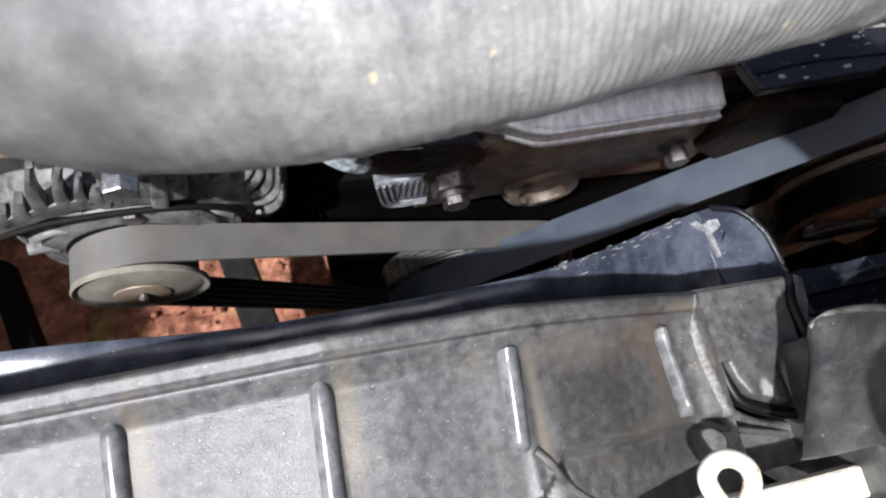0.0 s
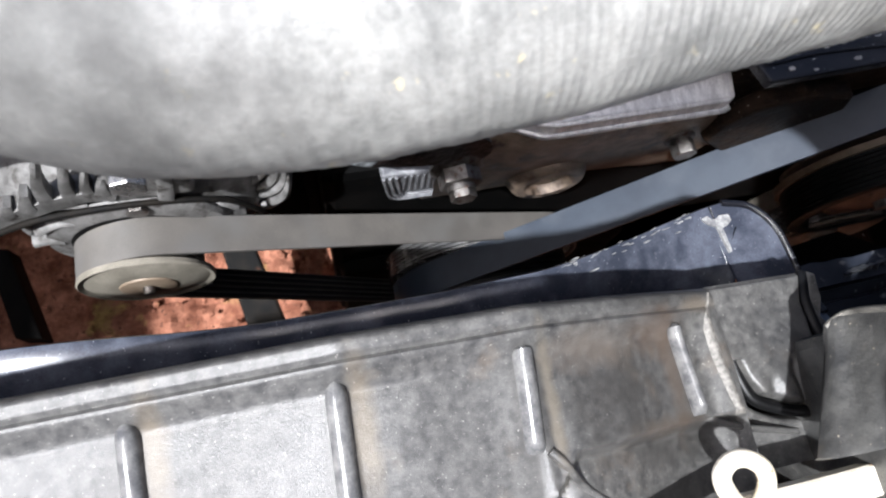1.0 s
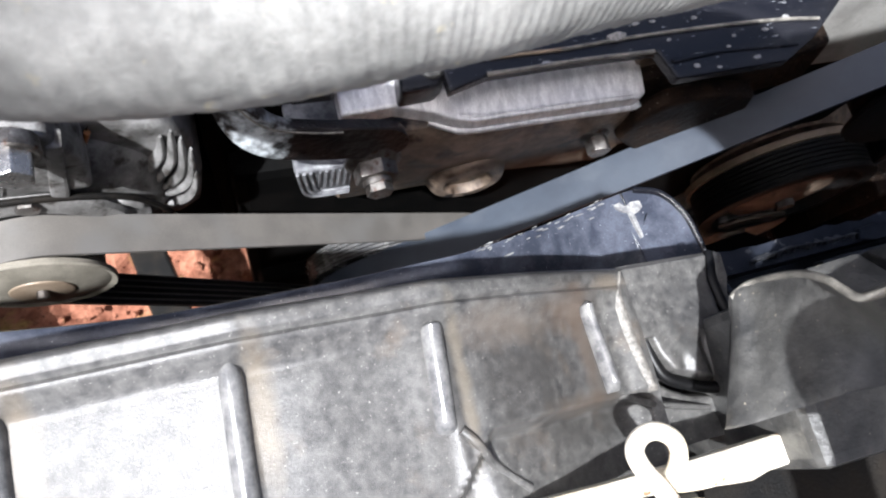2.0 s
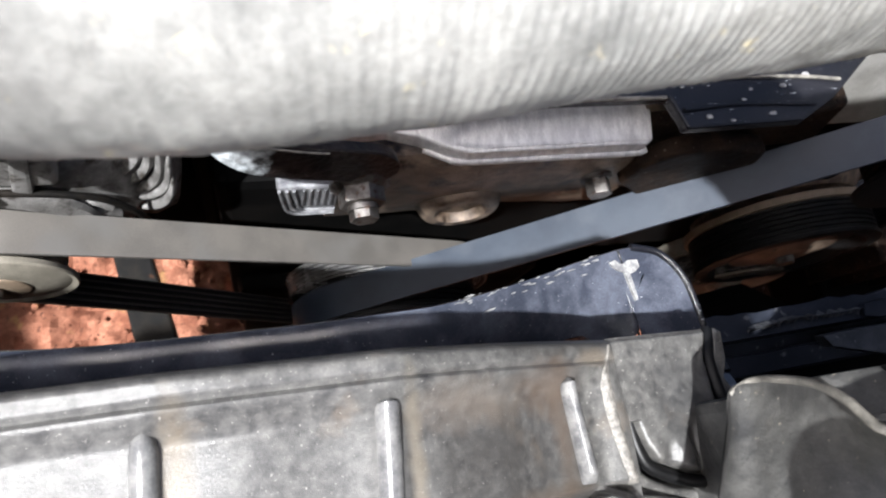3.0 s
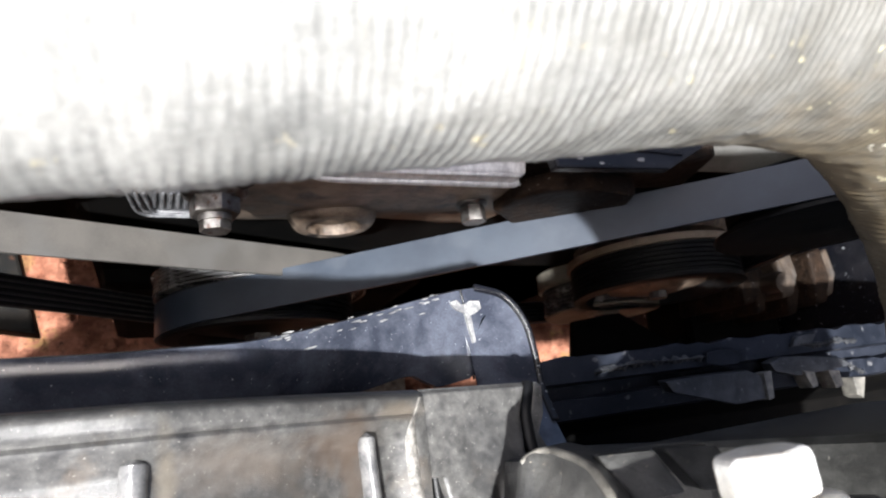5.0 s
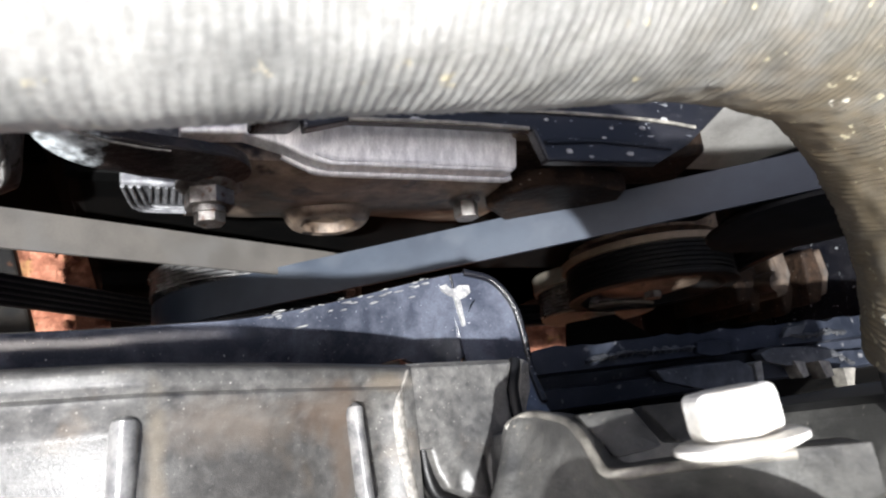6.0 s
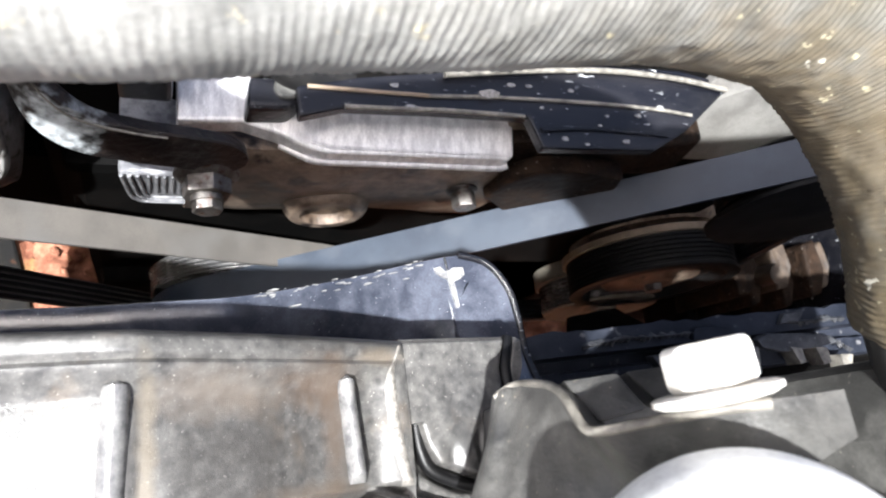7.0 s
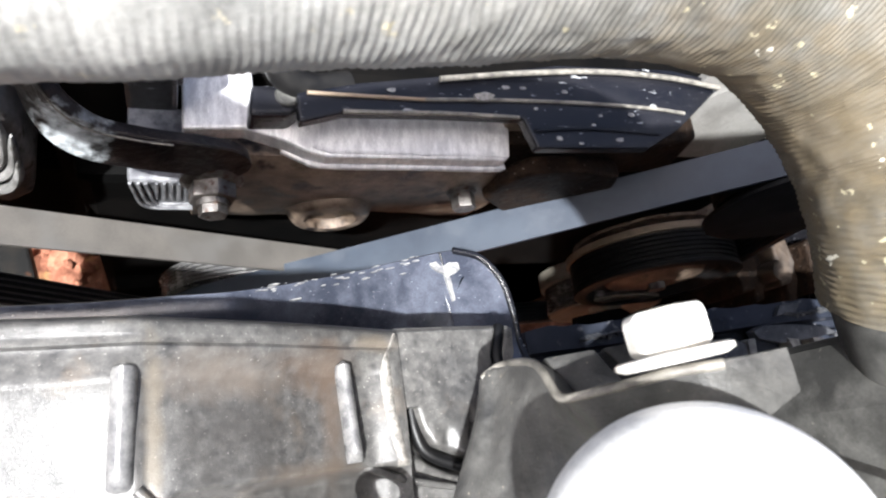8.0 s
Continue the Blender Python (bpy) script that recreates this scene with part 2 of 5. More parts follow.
def add_patch(m, centre, size, colour, ragged=0.5, strength=0.55):
    """A ragged patch of colour round a point; size is its half width along x, y and z."""
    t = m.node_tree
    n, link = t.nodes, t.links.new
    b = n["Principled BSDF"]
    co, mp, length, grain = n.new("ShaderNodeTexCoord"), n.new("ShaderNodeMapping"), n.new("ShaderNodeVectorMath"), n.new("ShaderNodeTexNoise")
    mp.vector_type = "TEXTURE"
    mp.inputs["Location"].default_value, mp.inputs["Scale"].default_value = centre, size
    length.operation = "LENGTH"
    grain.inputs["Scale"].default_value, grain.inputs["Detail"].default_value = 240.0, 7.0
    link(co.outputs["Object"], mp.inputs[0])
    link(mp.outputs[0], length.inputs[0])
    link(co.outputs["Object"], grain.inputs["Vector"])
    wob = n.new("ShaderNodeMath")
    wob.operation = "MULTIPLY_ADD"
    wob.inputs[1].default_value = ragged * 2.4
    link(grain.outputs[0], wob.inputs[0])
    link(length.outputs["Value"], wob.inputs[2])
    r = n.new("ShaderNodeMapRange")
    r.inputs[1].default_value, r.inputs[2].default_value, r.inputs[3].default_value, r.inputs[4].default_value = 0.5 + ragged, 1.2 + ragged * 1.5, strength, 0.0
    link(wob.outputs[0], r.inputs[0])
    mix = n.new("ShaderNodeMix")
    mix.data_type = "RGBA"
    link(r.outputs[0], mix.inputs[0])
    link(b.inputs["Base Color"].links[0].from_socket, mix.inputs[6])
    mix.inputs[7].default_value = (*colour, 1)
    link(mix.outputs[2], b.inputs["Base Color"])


add_patch(HOSE, (0.1480, 0.0440, 0.768), (0.0170, 0.0260, 0.0300), (0.120, 0.088, 0.045), 0.5)
add_patch(HOSE, (0.1250, 0.0520, 0.762), (0.0300, 0.0060, 0.0200), (0.170, 0.130, 0.075), 0.7)
add_patch(HOSE, (0.1580, 0.0200, 0.760), (0.0090, 0.0180, 0.0200), (0.170, 0.130, 0.070), 0.7)


def add_flecks(m, colour, scale, lo, hi, x0, x1):
    """Crusty flecks, denser from x0 to x1."""
    t = m.node_tree
    n, link = t.nodes, t.links.new
    b = n["Principled BSDF"]
    co, sep, grain, r = n.new("ShaderNodeTexCoord"), n.new("ShaderNodeSeparateXYZ"), n.new("ShaderNodeTexNoise"), n.new("ShaderNodeMapRange")
    grain.inputs["Scale"].default_value, grain.inputs["Detail"].default_value = scale, 3.0
    link(co.outputs["Object"], sep.inputs[0])
    link(co.outputs["Object"], grain.inputs["Vector"])
    r.inputs[1].default_value, r.inputs[2].default_value, r.inputs[3].default_value, r.inputs[4].default_value = x0, x1, -0.12, 0.0
    link(sep.outputs[0], r.inputs[0])
    add, cut, mix = n.new("ShaderNodeMath"), n.new("ShaderNodeMapRange"), n.new("ShaderNodeMix")
    add.operation = "ADD"
    link(r.outputs[0], add.inputs[0])
    link(grain.outputs[0], add.inputs[1])
    cut.inputs[1].default_value, cut.inputs[2].default_value = lo, hi
    link(add.outputs[0], cut.inputs[0])
    mix.data_type = "RGBA"
    link(cut.outputs[0], mix.inputs[0])
    link(b.inputs["Base Color"].links[0].from_socket, mix.inputs[6])
    mix.inputs[7].default_value = (*colour, 1)
    link(mix.outputs[2], b.inputs["Base Color"])


add_flecks(HOSE, (0.34, 0.31, 0.21), 330.0, 0.655, 0.69, 0.02, 0.13)
add_flecks(HOSE, (0.55, 0.53, 0.44), 150.0, 0.70, 0.715, 0.02, 0.13)
add_patch(GREY, (0.2930, 0.154, 0.570), (0.0120, 0.0300, 0.0220), (0.10, 0.065, 0.040), 0.6)
WHITE_RUST = (0.52, 0.56, 0.58)
add_patch(STRAP, (0.0085, 0.1180, 0.607), (0.0080, 0.0090, 0.0100), WHITE_RUST, 1.4, 0.9)
add_patch(STRAP, (-0.0020, 0.1330, 0.633), (0.0060, 0.0060, 0.0080), (0.26, 0.28, 0.29), 0.8)
MUD = (0.075, 0.050, 0.033)
# darker strip along both sides of each rib
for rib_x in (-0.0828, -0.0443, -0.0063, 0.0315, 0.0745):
    add_patch(SHROUD, (rib_x, 0.0020, 0.705), (0.0040, 0.0150, 0.0400), (0.034, 0.032, 0.029), 0.22, 0.65)
# darker patches on the last bay, its front edge and the end lobe
add_patch(SHROUD, (0.0540, 0.0060, 0.700), (0.0150, 0.0100, 0.0300), (0.028, 0.026, 0.024), 0.9, 0.65)
add_patch(SHROUD, (0.0620, -0.0080, 0.690), (0.0200, 0.0050, 0.0300), (0.030, 0.028, 0.026), 0.8, 0.55)
add_patch(SHROUD, (0.1080, 0.0100, 0.684), (0.0085, 0.0140, 0.0300), (0.026, 0.026, 0.027), 0.9, 0.60)
add_patch(SHROUD, (0.0685, 0.0175, 0.689), (0.0090, 0.0060, 0.02), MUD)
add_patch(SHROUD, (0.0715, 0.0080, 0.688), (0.0028, 0.0140, 0.02), (0.072, 0.051, 0.036))
add_patch(SHROUD, (0.0480, 0.0160, 0.705), (0.0110, 0.0045, 0.02), (0.110, 0.092, 0.076))
add_patch(SHROUD, (0.0362, 0.0060, 0.710), (0.0014, 0.0150, 0.02), (0.15, 0.128, 0.096), 0.8)
# darker strip along the right end of the lip
add_patch(SHROUD, (0.0720, 0.0264, 0.690), (0.0220, 0.0020, 0.0300), (0.030, 0.028, 0.026), 0.5, 0.65)
add_patch(SHROUD, (0.0840, 0.0230, 0.690), (0.0060, 0.0020, 0.03), (0.15, 0.125, 0.095), 0.35)
add_patch(SHROUD, (0.0660, -0.0035, 0.688), (0.0110, 0.0022, 0.02), (0.085, 0.066, 0.050))
add_patch(SHROUD, (-0.0400, 0.0100, 0.712), (0.0026, 0.0130, 0.02), (0.17, 0.14, 0.10))
add_patch(SHROUD, (-0.0020, 0.0080, 0.714), (0.0026, 0.0140, 0.02), (0.17, 0.14, 0.10))

# ---- builders ----
def part(name, bm, mat, parent=None, label="", smooth=False):
    me = bpy.data.meshes.new(name)
    bmesh.ops.recalc_face_normals(bm, faces=bm.faces)
    if smooth:
        for f in bm.faces:
            f.smooth = True
        for e in bm.edges:
            if len(e.link_faces) == 2 and e.calc_face_angle(0) > radians(38):
                e.smooth = False
    bm.to_mesh(me)
    bm.free()
    me.materials.append(mat)
    ob = new(name, me)
    if parent:
        ob.parent = parent
        ob.matrix_parent_inverse = parent.matrix_basis.inverted()
    if label:
        ob["label"] = label
    return ob


def thing(name, at, label, category, group="", kind=""):
    ob = new(name)
    ob.empty_display_size = 0.02
    ob.location = at
    return tagged(ob, label, category, group, kind)


def bevel(bm, width, segments=2, angle=30):
    es = [e for e in bm.edges if len(e.link_faces) == 2 and e.calc_face_angle(0) > radians(angle)]
    if width > 0 and es:
        bmesh.ops.bevel(bm, geom=es, offset=width, segments=segments, affect="EDGES", profile=0.6, clamp_overlap=True)
    return bm


def prism(points, way, width=0.0, segments=2):
    """A closed polygon of 3D points, pushed along way, with rounded edges."""
    bm = bmesh.new()
    a = [bm.verts.new(p) for p in points]
    c = [bm.verts.new(Vector(p) + Vector(way)) for p in points]
    bm.faces.new(a)
    bm.faces.new(c[::-1])
    for i in range(len(a)):
        bm.faces.new((a[i - 1], a[i], c[i], c[i - 1]))
    bmesh.ops.recalc_face_normals(bm, faces=bm.faces)
    return bevel(bm, width, segments)


def box(lo, hi, width=0.0015, segments=2):
    (x0, y0, z0), (x1, y1, z1) = lo, hi
    return prism([(x0, y0, z0), (x1, y0, z0), (x1, y1, z0), (x0, y1, z0)], (0, 0, z1 - z0), width, segments)


def lathe(profile, centre, seg=64, axis="y"):
    """A profile of (place along the axis, radius) turned round the axis through centre."""
    bm = bmesh.new()
    rings = []
    for h, r in profile:
        ring = []
        for k in range(seg):
            c, s = math.cos(k * math.tau / seg) * r, math.sin(k * math.tau / seg) * r
            p = (centre[0] + c, h, centre[2] + s) if axis == "y" else (centre[0] + c, centre[1] + s, h) if axis == "z" else (h, centre[1] + c, centre[2] + s)
            ring.append(bm.verts.new(p))
        rings.append(ring)
    for a, c in zip(rings, rings[1:]):
        for k in range(seg):
            bm.faces.new((a[k - 1], a[k], c[k], c[k - 1]))
    bm.faces.new(rings[0])
    bm.faces.new(rings[-1][::-1])
    return bm


def spline(points, n):
    """Points at even steps along a smooth curve through the given ones."""
    P = [Vector(p) for p in points]
    P = [P[0] * 2 - P[1]] + P + [P[-1] * 2 - P[-2]]
    dense = []
    for i in range(1, len(P) - 2):
        for k in range(40):
            t = k / 40
            a, b, c, d = P[i - 1:i + 3]
            dense.append(0.5 * ((2 * b) + (c - a) * t + (2 * a - 5 * b + 4 * c - d) * t * t + (3 * b - a - 3 * c + d) * t ** 3))
    dense.append(P[-2])
    ls = [0.0]
    for a, b in zip(dense, dense[1:]):
        ls.append(ls[-1] + (b - a).length)
    out, j = [], 0
    for k in range(n):
        s = ls[-1] * k / (n - 1)
        while j < len(ls) - 2 and ls[j + 1] < s:
            j += 1
        f = (s - ls[j]) / max(1e-9, ls[j + 1] - ls[j])
        out.append(dense[j].lerp(dense[j + 1], min(1, f)))
    return out


def sweep(path, section, closed=False, side=None, shape=None):
    """A section of (across, out) pairs swept along path. side: the fixed direction of "across"; shape(i, k, a, o) may change the pair."""
    bm = bmesh.new()
    rings, n = [], len(path)
    for i, p in enumerate(path):
        if closed:
            t = (path[(i + 1) % n] - path[i - 1]).normalized()
        else:
            t = (path[min(n - 1, i + 1)] - path[max(0, i - 1)]).normalized()
        s = Vector(side) if side else Vector((0, 0, 1)).cross(t)
        s = (s - s.dot(t) * t).normalized()
        o = s.cross(t)
        ring = []
        for k, (a, b) in enumerate(section):
            if shape:
                a, b = shape(i, k, a, b)
            ring.append(bm.verts.new(p + s * a + o * b))
        rings.append(ring)
    m = len(section)
    for i in range(n if closed else n - 1):
        a, c = rings[i], rings[(i + 1) % n]
        for k in range(m):
            bm.faces.new((a[k - 1], a[k], c[k], c[k - 1]))
    if not closed:
        bm.faces.new(rings[0])
        bm.faces.new(rings[-1][::-1])
    return bm


def tube(points, radius, n=40, seg=16):
    return sweep(spline(points, n), [(math.cos(k * math.tau / seg) * radius, math.sin(k * math.tau / seg) * radius) for k in range(seg)])


def hexagon(centre, radius, y0, y1, width=0.0006, turn=0.0):
    cx, cz = centre
    pts = [(cx + math.cos(k * math.tau / 6 + turn) * radius, y0, cz + math.sin(k * math.tau / 6 + turn) * radius) for k in range(6)]
    return prism(pts, (0, y1 - y0, 0), width)


def lerp_table(x, table):
    return float(np.interp(x, [a for a, _ in table], [b for _, b in table]))


def belt_path(circles, step=0.003):
    """The outer line round circles (x, z, radius), given clockwise as seen from the front."""
    n = len(circles)
    tang = []
    for i in range(n):
        x1, z1, r1 = circles[i]
        x2, z2, r2 = circles[(i + 1) % n]
        d = Vector((x2 - x1, z2 - z1))
        D = d.length
        d /= D
        k = (r1 - r2) / D
        nrm = d * k + Vector((-d.y, d.x)) * math.sqrt(1 - k * k)
        tang.append((Vector((x1, z1)) + nrm * r1, Vector((x2, z2)) + nrm * r2, math.atan2(nrm.y, nrm.x)))
    pts = []
    for i in range(n):
        a, b, ang = tang[i]
        m = max(2, int((b - a).length / step))
        pts += [a.lerp(b, k / m) for k in range(m)]
        x, z, r = circles[(i + 1) % n]
        nxt = tang[(i + 1) % n][2]
        turn = (ang - nxt) % math.tau
        m = max(2, int(turn * r / step))
        pts += [Vector((x + math.cos(ang - turn * k / m) * r, z + math.sin(ang - turn * k / m) * r)) for k in range(m)]
    return pts


def slant(x):
    """How far the belts lie back at x: the engine stands a little askew."""
    return 0.056 * (x + 0.08)


def belt(circles, y0, y1, thick, ribs, label, back):
    """A ribbed belt: its flat back and, under it, its lengthwise ribs."""
    path = [Vector((p.x, (y0 + y1) / 2 + slant(p.x), p.y)) for p in belt_path(circles)]
    w = y1 - y0
    top = thing("drive_belt", path[0], label, "drive belt")
    sec = [(-w / 2, 0), (w / 2, 0), (w / 2, -thick * 0.5), (-w / 2, -thick * 0.5)]
    part("belt_back", sweep(path, sec, True, (0, -1, 0)), back, top, smooth=True)
    for k in range(ribs):
        a = -w / 2 + w * (k + 0.14) / ribs
        b = -w / 2 + w * (k + 0.86) / ribs
        c, d = a * 0.65 + b * 0.35, a * 0.35 + b * 0.65
        sec = [(a, -thick * 0.49), (b, -thick * 0.49), (d, -thick), (c, -thick)]
        part("rib", sweep(path, sec, True, (0, -1, 0)), RIB, top)
    return top


# ---- ground and large structure ----
def build_ground():
    bm = bmesh.new()
    n, half = 260, 0.9
    vs = {}
    for i in range(n + 1):
        for j in range(n + 1):
            x, y = -half + 2 * half * i / n, -half + 2 * half * j / n
            p = Vector((x * 7, y * 7, 0))
            h = 0.018 * noise.fractal(p, 0.8, 2.0, 6) + 0.016 * abs(noise.noise(p * 3.1)) + 0.006 * noise.noise(p * 9.0)
            edge = min(1.0, (half - max(abs(x), abs(y))) / 0.2)
            vs[i, j] = bm.verts.new((x, y, h * edge - 0.006))
    for i in range(n):
        for j in range(n):
            bm.faces.new((vs[i, j], vs[i + 1, j], vs[i + 1, j + 1], vs[i, j + 1]))
    far = [(-half, -half), (half, -half), (half, half), (-half, half)]
    a = [bm.verts.new((x, y, -0.007)) for x, y in far]
    c = [bm.verts.new((x * 500, y * 500, -0.007)) for x, y in far]
    for k in range(4):
        bm.faces.new((a[k - 1], a[k], c[k], c[k - 1]))
    g = part("ground", bm, CLAY)
    tagged(g, "bare red clay ground with clods and dark gravel", "ground", kind="structure")


def clods():
    """Loose crumbs of clay under the car."""
    bm = bmesh.new()
    rnd = random.Random(4)
    for _ in range(900):
        x, y, s = rnd.uniform(-0.55, 0.5), rnd.uniform(-0.1, 0.5), rnd.uniform(0.002, 0.008) * rnd.uniform(0.4, 1.3)
        m = Matrix.Translation((x, y, 0.004)) @ Euler((rnd.random() * 6, rnd.random() * 6, rnd.random() * 6)).to_matrix().to_4x4() @ Matrix.Diagonal((s, s * rnd.uniform(0.5, 1), s * 0.7, 1))
        bmesh.ops.create_icosphere(bm, subdivisions=1, radius=1, matrix=m)
    tagged(part("clay_crumbs", bm, CLAY), "loose red clay crumbs lying on the ground", "clay crumbs", kind="stuff")


build_ground()


# ---- fan shroud ----
LEVEL = [(-0.30, 0.716), (-0.17, 0.7130), (-0.08, 0.7185), (-0.005, 0.7210), (0.034, 0.7155), (0.055, 0.706), (0.075, 0.6945), (0.091, 0.6855), (0.125, 0.668)]
BACK = [(-0.30, 0.020), (-0.17, 0.0235), (-0.08, 0.0255), (0.0, 0.0262), (0.09, 0.0275), (0.13, 0.0275)]


def step(a, b, x):
    t = min(1.0, max(0.0, (x - a) / (b - a)))
    return t * t * (3 - 2 * t)


def panel_height(x, y):
    """The shroud's upper face: a raised lip along the back and a shallow tray with sloped sides in front of it."""
    z, back = lerp_table(x, LEVEL), lerp_table(x, BACK)
    tray = step(back - 0.0045, back - 0.0115, y) * step(0.0895, 0.0795, x)
    z -= 0.0046 * tray
    z -= 0.0030 * max(0.0, (y - back + 0.0020) / 0.0020) ** 2.0
    z += 0.17 * (y - back + 0.0026) * step(back - 0.0052, back - 0.0044, y) * step(0.046, 0.020, x)
    z -= 0.0012 * math.exp(-((y - back + 0.0050) / 0.0006) ** 2) * step(0.091, 0.084, x)
    left = step(0.042, 0.030, x)
    low = max(0.0, 0.0150 - y)
    z -= 0.19 * low * low / (low + 0.0075) * left
    z += (0.02 * (((x + 0.0045) / 0.0385 % 1.0) - 0.5) * 0.0385) * tray * left
    cut = -0.0035 - max(0.0, 0.040 - x) * 1.25
    z -= 0.0050 * step(cut, cut - 0.0035, y) * step(0.024, 0.030, x) * step(0.0915, 0.088, x)
    z += 0.0006 * noise.noise(Vector((x * 60, y * 60, 0.3)))
    return z


def build_shroud():
    top = thing("fan_shroud", (0.03, 0.01, 0.66), "worn black plastic radiator fan shroud with raised ribs and dust", "fan shroud")
    bm = bmesh.new()
    x0, x1, nx, ny = -0.30, 0.0905, 330, 120
    grid = []
    for i in range(nx + 1):
        x = x0 + (x1 - x0) * (i / nx) ** 0.8
        back = lerp_table(x, BACK)
        row = []
        for j in range(ny + 1):
            y = -0.024 + (back + 0.024) * j / ny
            row.append(bm.verts.new((x, y, panel_height(x, y))))
        row.append(bm.verts.new((x, back + 0.0004, panel_height(x, back) - 0.003)))
        row.append(bm.verts.new((x, back - 0.0015, panel_height(x, back) - 0.010)))
        row.insert(0, bm.verts.new((x, -0.0245, panel_height(x, -0.024) - 0.03)))
        grid.append(row)
    for a, c in zip(grid, grid[1:]):
        for j in range(len(a) - 1):
            bm.faces.new((a[j], c[j], c[j + 1], a[j + 1]))
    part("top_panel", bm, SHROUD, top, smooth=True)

    for x, y0, lean in ((-0.0828, -0.022, 0.0), (-0.0443, -0.022, 0.0), (-0.0063, -0.022, 0.001), (0.0317, -0.0035, 0.001), (0.0748, -0.003, -0.0015)):
        bm = bmesh.new()
        rings = []
        y1 = lerp_table(x, BACK) - 0.0082
        for k in range(25):
            y = y1 + (y0 - y1) * k / 24
            base = max(panel_height(x - 0.0025, y), panel_height(x + 0.0025, y)) - 0.0006
            end = math.sqrt(max(0.0, 1 - max(0.0, 1 - k / 2.2) ** 2))
            h = (0.0032 if x < 0.02 else 0.0034) * (0.15 + 0.85 * end) * (1.0 if y0 < -0.01 else step(1.04, 0.9, k / 24))
            w = (0.0024 if x < 0.04 else 0.0019) * (0.25 + 0.75 * end)
            xc = x + lean * (k / 24) * -1
            ring = []
            for q in range(13):
                u = math.cos(math.pi * q / 12)
                ring.append(bm.verts.new((xc - w * u, y, base - 0.0014 + (h + 0.0008) * math.sin(math.pi * q / 12) ** 0.8)))
            rings.append(ring)
        for a, c in zip(rings, rings[1:]):
            for j in range(12):
                bm.faces.new((a[j], c[j], c[j + 1], a[j + 1]))
        part("rib", bm, RIB_TOP, top, "pale rib, worn and with its highlight painted in", smooth=True)

    # ridge that runs on from the third rib to the front edge
    ridge = [(0.0335, -0.003), (0.0365, -0.0065), (0.0405, -0.0115), (0.047, -0.0175)]
    part("ridge", tube([(x, y, panel_height(x, y) - 0.0001) for x, y in ridge], 0.0010, 30, 10), SHROUD, top, smooth=True)

    # end block: a raised lobe over a lower web
    lobe = [(0.0935, 0.0157), (0.0937, 0.0092), (0.0947, 0.0050), (0.0953, 0.0024), (0.0975, -0.0012), (0.1050, -0.0048), (0.1118, -0.0062), (0.1160, -0.0042),
            (0.1190, 0.0010), (0.1187, 0.0071), (0.1174, 0.0120), (0.1172, 0.0198), (0.1184, 0.0240), (0.1199, 0.0278), (0.09, 0.0293)]
    sides = list(zip(lobe, lobe[1:] + lobe[:1]))
    right = [(-0.020, 0.1320), (0.004, 0.1320), (0.0085, 0.1262), (0.0150, 0.1225), (0.0200, 0.1245), (0.0268, 0.1250), (0.0278, 0.1240)]

    def inside_lobe(x, y):
        """Distance to the lobe's outline, positive inside."""
        near, odd = 1.0, False
        for (x0, y0), (x1, y1) in sides:
            dx, dy = x1 - x0, y1 - y0
            t = min(1.0, max(0.0, ((x - x0) * dx + (y - y0) * dy) / (dx * dx + dy * dy)))
            near = min(near, math.hypot(x - x0 - t * dx, y - y0 - t * dy))
            if (y0 > y) != (y1 > y) and x < x0 + (y - y0) / dy * dx:
                odd = not odd
        return near if odd else -near

    def block_height(x, y):
        z = 0.6846 - 0.12 * (x - 0.091) + 0.0004 * noise.noise(Vector((x * 150, y * 150, 2))) + 0.00008 * noise.noise(Vector((x * 700, y * 700, 2)))
        d = inside_lobe(x, y)
        low = step(0.0060, -0.0020, y)
        if x < 0.0975 and y > 0.008:
            d = 0.01
        z -= (0.0012 + 0.0055 * low) * step(0.0002, -0.0008, d)
        z -= (0.0030 + 0.0110 * step(0.016, 0.004, y) * step(0.0985, 0.104, x + 0.6 * max(0.0, 0.001 - y))) * math.exp(-((d + 0.0016) / 0.0013) ** 2)
        for xc, y1, wide, deep in ((0.1008, 0.0050, 0.0020, 0.0016), (0.1085, 0.0075, 0.0014, 0.0018), (0.1138, 0.0085, 0.0016, 0.0018)):
            z -= deep * math.exp(-((x - xc - 0.10 * (y1 - y)) / wide) ** 2) * step(y1, y1 - 0.006, y) * step(-0.0004, 0.0006, d)
        return z

    bm = bmesh.new()
    rings = []
    for j in range(150):
        y = -0.020 + 0.0476 * j / 149
        x1 = lerp_table(y, right)
        ring = []
        for i in range(121):
            x = 0.0902 + (x1 - 0.0902) * i / 120
            drop = 0.0012 * step(0.0262, 0.0276, y)
            ring.append(bm.verts.new((x, y, block_height(x, y) - drop)))
        ring.append(bm.verts.new((x1 + 0.0004, y, block_height(x1, y) - 0.004)))
        ring.append(bm.verts.new((x1 + 0.0004, y, block_height(x1, y) - 0.020)))
        rings.append(ring)
    rings.append([bm.verts.new((v.co.x, v.co.y + 0.0004, v.co.z - 0.012)) for v in rings[-1]])
    for a, c in zip(rings, rings[1:]):
        for k in range(len(a) - 1):
            bm.faces.new((a[k], a[k + 1], c[k + 1], c[k]))
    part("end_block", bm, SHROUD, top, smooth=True)

